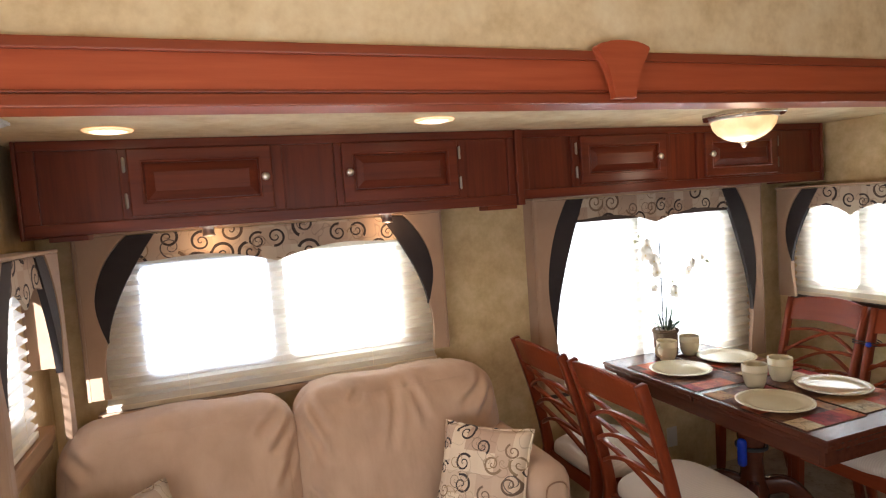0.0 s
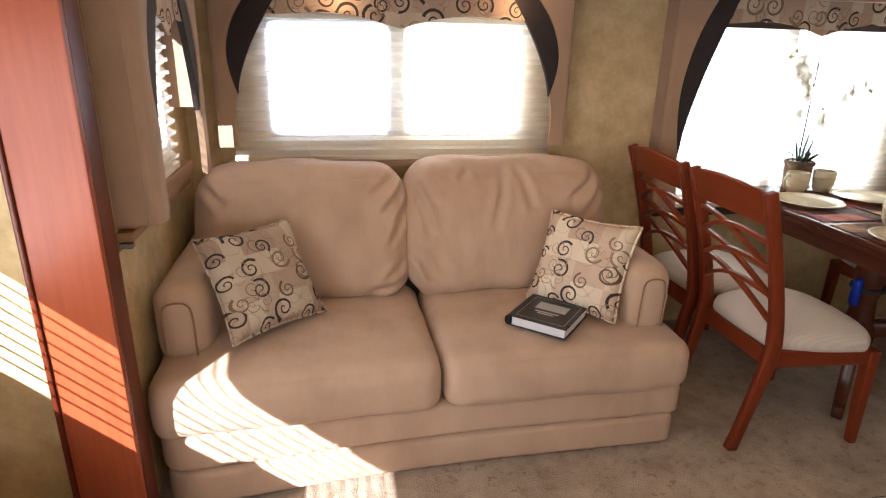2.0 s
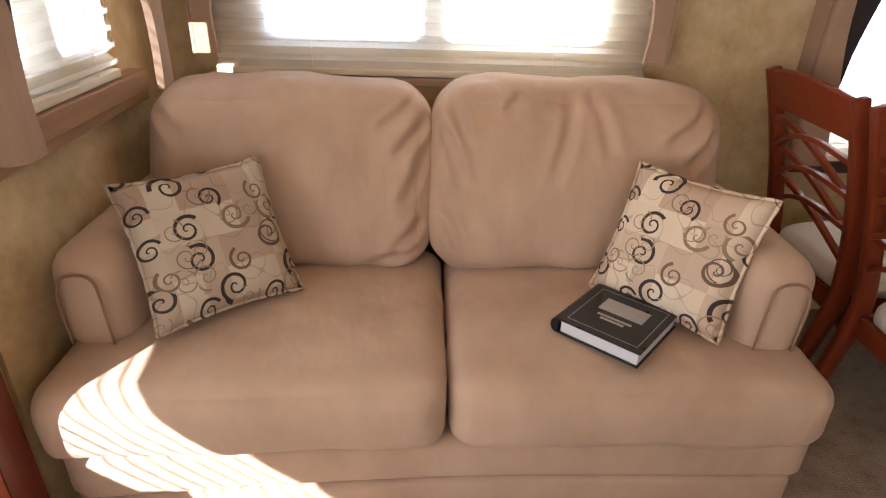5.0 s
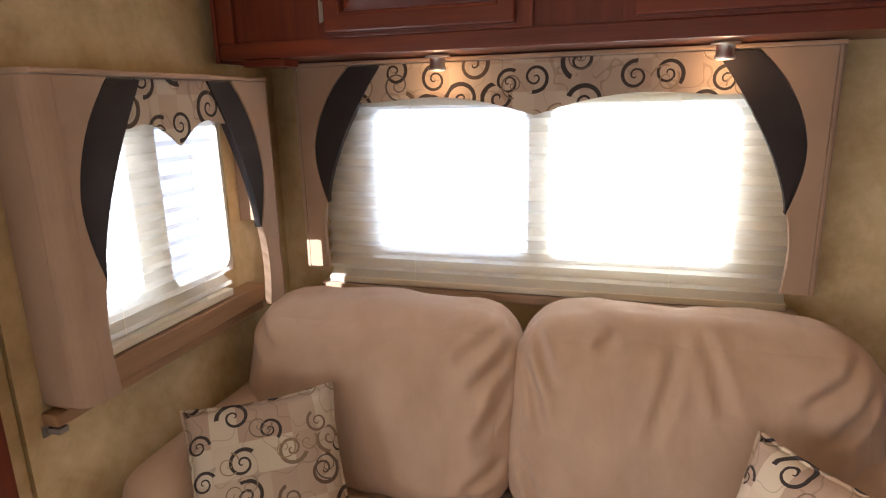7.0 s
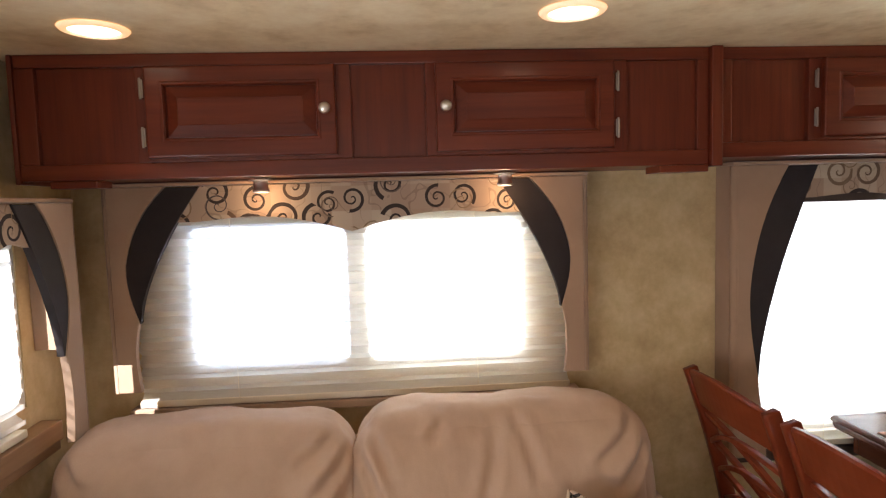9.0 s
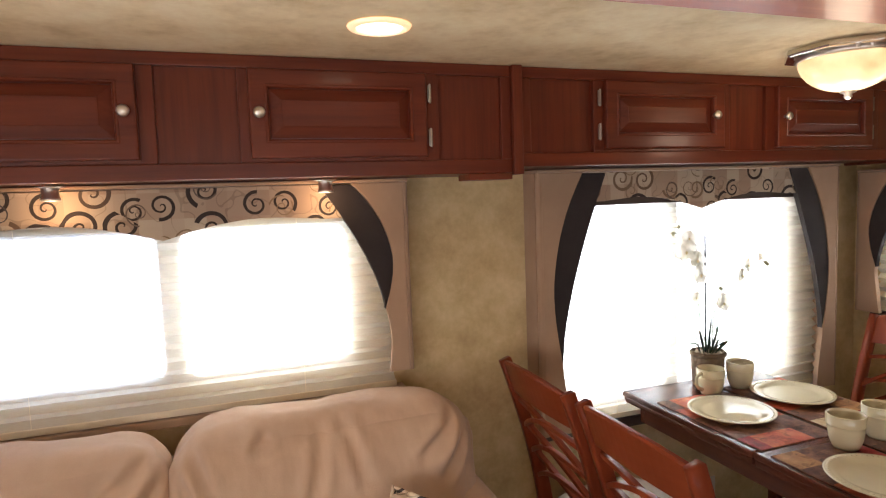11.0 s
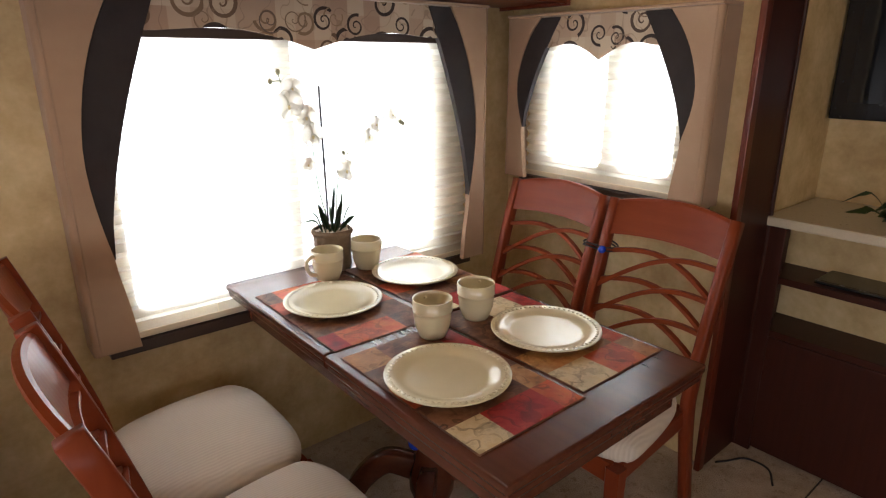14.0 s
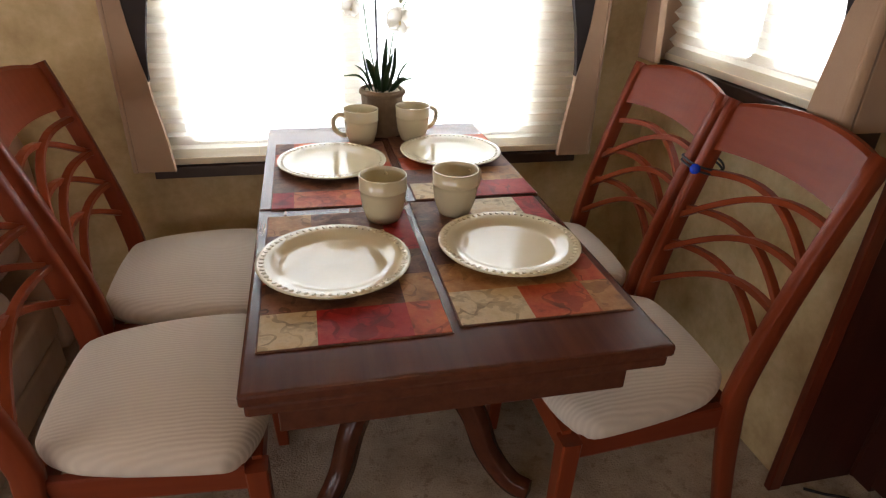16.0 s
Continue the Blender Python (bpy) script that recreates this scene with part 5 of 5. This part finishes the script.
def blossom(at, face, size, spin):
    """Five petals round a golden lip."""
    f = Vector(face).normalized()
    s = f.cross(Vector((0, 0, 1))).normalized()
    t = s.cross(f)
    m = Matrix((s, t, f)).transposed().to_4x4()
    m.translation = at
    bm = bmesh.new()
    for k, (w, l) in enumerate(((0.42, 0.95), (0.74, 1.0), (0.40, 0.9), (0.40, 0.9), (0.74, 1.0))):
        a = radians(spin + 90 + 72 * k)
        rows = []
        for i in range(6):
            q = i / 5
            half = w * size * math.sin(math.pi * (0.10 + 0.86 * q)) ** 0.8
            rows.append([bm.verts.new(m @ (Matrix.Rotation(a, 4, "Z") @ Vector((q * l * size, h * half, size * (0.18 * q * q - 0.10 * abs(h) * q + 0.02 * k))))) for h in (-1, -0.4, 0.4, 1)])
        for p, q in zip(rows, rows[1:]):
            for j in range(3):
                bm.faces.new((p[j], p[j + 1], q[j + 1], q[j]))
    bmesh.ops.solidify(bm, geom=bm.faces[:], thickness=0.0008)
    flower = part("blossom", bm, M_PETAL, orchid, "white orchid blossom", True)
    bm = bmesh.new()
    bmesh.ops.create_icosphere(bm, subdivisions=2, radius=size * 0.12, matrix=m @ Matrix.Translation((0, -size * 0.12, size * 0.18)) @ Matrix.Diagonal((0.8, 1.2, 0.9, 1)))
    part("lip", bm, M_LIP, flower, "golden lip", True)


for at, face, size, spin in (((2.829, -0.15, 1.372), (-0.2, -1, 0.1), 0.030, 10), ((2.812, -0.155, 1.322), (-0.3, -1, 0.0), 0.040, -15), ((2.866, -0.152, 1.285), (0.1, -1, -0.1), 0.036, 25),
                             ((2.884, -0.150, 1.225), (0.2, -1, 0.0), 0.038, 0), ((3.004, -0.145, 1.100), (0.1, -1, 0.1), 0.036, 20), ((3.100, -0.145, 1.206), (0.2, -1, -0.1), 0.028, -10),
                             ((3.128, -0.148, 1.245), (0.3, -1, 0.1), 0.027, 30), ((3.20, -0.145, 1.272), (0.3, -1, 0.2), 0.022, 0), ((2.865, -0.15, 1.135), (0.0, -1, 0.0), 0.022, 12)):
    blossom(Vector(at), face, size * 1.22, spin)
for at in ((2.792, -0.14, 1.418), (2.765, -0.14, 1.392), (3.245, -0.13, 1.245), (3.257, -0.13, 1.238), (3.012, -0.125, 1.155)):
    bm = bmesh.new()
    bmesh.ops.create_icosphere(bm, subdivisions=2, radius=0.0085, matrix=Matrix.Translation(at) @ Matrix.Diagonal((0.85, 0.85, 1.15, 1)))
    part("bud", bm, M_BUD, orchid, "closed green bud", True)
part("bud_stem", sweep([(2.80, -0.138, 1.388), (2.792, -0.14, 1.414)], 0.0012, segments=5, up=(0, 1, 0)), M_STEM, orchid)

# ---- ties on the chairs and the table ----
tie = thing("bungee_tie", (3.70, -0.675, 0.82), "black bungee cord with a blue ball tying two chairs together", "bungee cord")
for dz in (-0.006, 0.006):
    loop = [(3.722 + 0.045 * math.cos(a) + 0.003 * math.sin(3 * a), -0.675 + 0.066 * math.sin(a), 0.822 + dz + 0.004 * math.cos(2 * a)) for a in [2 * math.pi * k / 28 for k in range(29)]]
    part("cord", sweep(loop, 0.003, segments=6), M_CORD, tie, smooth=True)
bm = bmesh.new()
bmesh.ops.create_uvsphere(bm, u_segments=16, v_segments=10, radius=0.0135, matrix=Matrix.Translation((3.675, -0.715, 0.822)))
part("ball", bm, M_BLUE, tie, "shiny blue plastic ball", True)
tie = thing("bungee_tie", (2.937, -0.68, 0.44), "blue bungee strap wrapped round the table column", "bungee cord")
part("band", lathe([(0.066 + 0.005 * math.cos(radians(a)), 0.455 + 0.010 * math.sin(radians(a))) for a in range(0, 360, 45)], (2.937, -0.68, 0), 28, closed=True), M_CORD, tie, smooth=True)
part("handle", soft_box(2.845, 2.883, -0.715, -0.675, 0.375, 0.505, 0.018, cells=8), M_BLUE, tie, "blue plastic handle", True)

# ---- small fittings on the walls ----
for x, z in ((3.065, 0.235),):
    o = thing("wall_outlet", (x, -0.003, z), "ivory electrical outlet low on the wall under the window", "outlet")
    part("plate", box(x - 0.035, x + 0.035, -0.007, -0.0005, z - 0.057, z + 0.057, 0.003), M_OUTLET, o)
    for dz in (-0.022, 0.022):
        part("socket", prism([(x + 0.014 * math.cos(a), z + dz + 0.013 * math.sin(a)) for a in [2 * math.pi * k / 14 for k in range(14)]], "y", -0.0086, -0.0072), M_OUTLET, o)
for y0 in (-0.985,):
    b = thing("shade_bracket", (WX + 0.03, y0, 0.85), "small grey shade bracket under the side window", "bracket")
    part("plate", box(WX + 0.0005, WX + 0.006, y0 - 0.02, y0 + 0.02, 0.845, 0.870, 0.002), M_GREYSILL, b)
    part("clip", box(WX + 0.0065, WX + 0.040, y0 - 0.012, y0 + 0.012, 0.852, 0.866, 0.003), M_GREYSILL, b)

# ---- media unit in the coach ----
UX, U0, U1 = 4.165, EDGE - 0.003, -2.55
unit = thing("media_cabinet", (4.5, -1.8, 0), "dark cherry media cabinet with open shelves and a cream counter", "cabinet")
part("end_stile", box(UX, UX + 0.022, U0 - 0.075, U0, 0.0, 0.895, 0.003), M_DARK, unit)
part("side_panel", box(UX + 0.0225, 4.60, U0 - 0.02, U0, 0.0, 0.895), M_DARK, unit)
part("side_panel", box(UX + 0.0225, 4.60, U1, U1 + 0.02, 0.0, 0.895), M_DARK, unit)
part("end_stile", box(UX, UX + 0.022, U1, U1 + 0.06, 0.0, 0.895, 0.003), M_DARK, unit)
part("back_panel", box(4.36, 4.37, U1 + 0.021, U0 - 0.0205, 0.5105, 0.6895), M_WALL, unit, "beige backing")
part("back_panel", box(4.36, 4.37, U1 + 0.021, U0 - 0.0205, 0.7155, 0.895), M_WALL, unit, "beige backing")
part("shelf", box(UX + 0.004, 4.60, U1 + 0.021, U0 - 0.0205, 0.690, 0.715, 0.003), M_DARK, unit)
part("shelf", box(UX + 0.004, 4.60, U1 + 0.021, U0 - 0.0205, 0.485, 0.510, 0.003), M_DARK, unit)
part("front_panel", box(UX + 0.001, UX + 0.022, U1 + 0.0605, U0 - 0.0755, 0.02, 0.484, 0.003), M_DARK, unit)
part("counter", box(UX - 0.015, 4.62, U1, U0, 0.8955, 0.930, 0.008), M_STONE, unit, "cream solid counter with a rounded edge")
structure("wall_niche", box(4.62, 4.66, U1 - 0.6, EDGE, 0.0, CZ), M_WALL, "shaded beige wall behind the television", "wall")
tv = thing("television", (4.6, -1.5, 1.25), "black flat television on the niche wall", "television")
part("bezel", box(4.560, 4.6195, -1.950, -1.050, 1.240, 1.800, 0.008), M_TV, tv)
part("screen", box(4.5565, 4.5595, -1.895, -1.105, 1.300, 1.745), M_SCREEN, tv, "dark glossy screen")
plant = thing("greenery", (4.34, -1.36, 0.93), "dark green artificial foliage lying on the counter", "plant")
rng = random.Random(9)
for k in range(26):
    a = rng.uniform(0, 2 * math.pi)
    r, h = rng.uniform(0.06, 0.17), rng.uniform(0.02, 0.09)
    c = Vector((4.34, -1.38, 0.934))
    d = Vector((math.cos(a) * 0.7, math.sin(a), 0))
    part("leaf", blade([c + d * 0.01, c + d * r * 0.5 + Vector((0, 0, h)), c + d * r + Vector((0, 0, h * 0.5))], rng.uniform(0.008, 0.016)), M_LEAF, plant, smooth=True)
tab = thing("tablet", (4.30, -1.36, 0.716), "dark flat tablet lying on the shelf", "tablet")
part("body", box(4.20, 4.42, -1.48, -1.22, 0.7155, 0.726, 0.004), M_TV, tab)
part("screen", box(4.215, 4.405, -1.465, -1.235, 0.7262, 0.7268), M_SCREEN, tab)
cable = thing("floor_cable", (4.0, -1.3, 0), "thin dark cable looping on the carpet", "cable")
part("cord", sweep(curve_through([(3.99, -1.075, 0.004), (4.03, -1.10, 0.004), (4.10, -1.14, 0.004), (4.10, -1.22, 0.004), (4.02, -1.27, 0.004)], 6), 0.004, segments=6), M_CORD, cable, smooth=True)

# ---- seats in the coach ----
stool = thing("ottoman", (-0.10, -1.66, 0), "cream leather ottoman beside the coach wall", "ottoman")
part("cushion", soft_box(-0.28, 0.066, -1.82, -1.495, 0.30, 0.452, 0.055, (0, 0, 0.008), 12), M_CREAM, stool, smooth=True)
part("base", soft_box(-0.25, 0.03, -1.79, -1.53, 0.03, 0.305, 0.03, cells=6), M_CHERRY, stool)
for x in (-0.21, -0.01):
    for y in (-1.75, -1.57):
        part("foot", lathe([(0.0, 0.0), (0.020, 0.0), (0.024, 0.032), (0.0, 0.032)], (x, y, 0), 12), M_CHERRY, stool)
easy = thing("padded_stool", (0.51, -2.2, 0), "cream leather stool with a low padded back", "stool")
part("backrest", soft_box(0.375, 0.645, -2.17, -2.06, 0.40, 0.755, 0.045, (0, 0.008, 0.006), 12), M_CREAM, easy, smooth=True)
part("seat", soft_box(0.375, 0.645, -2.42, -2.165, 0.34, 0.44, 0.04, (0, 0, 0.010), 12), M_CREAM, easy, smooth=True)
for x in (0.41, 0.61):
    for y in (-2.39, -2.12):
        part("leg", sweep([(x, y, 0.0), (x, y, 0.41)], [0.013, 0.018], [0.013, 0.018], up=(1, 0, 0), square=True), M_CHERRY, easy)
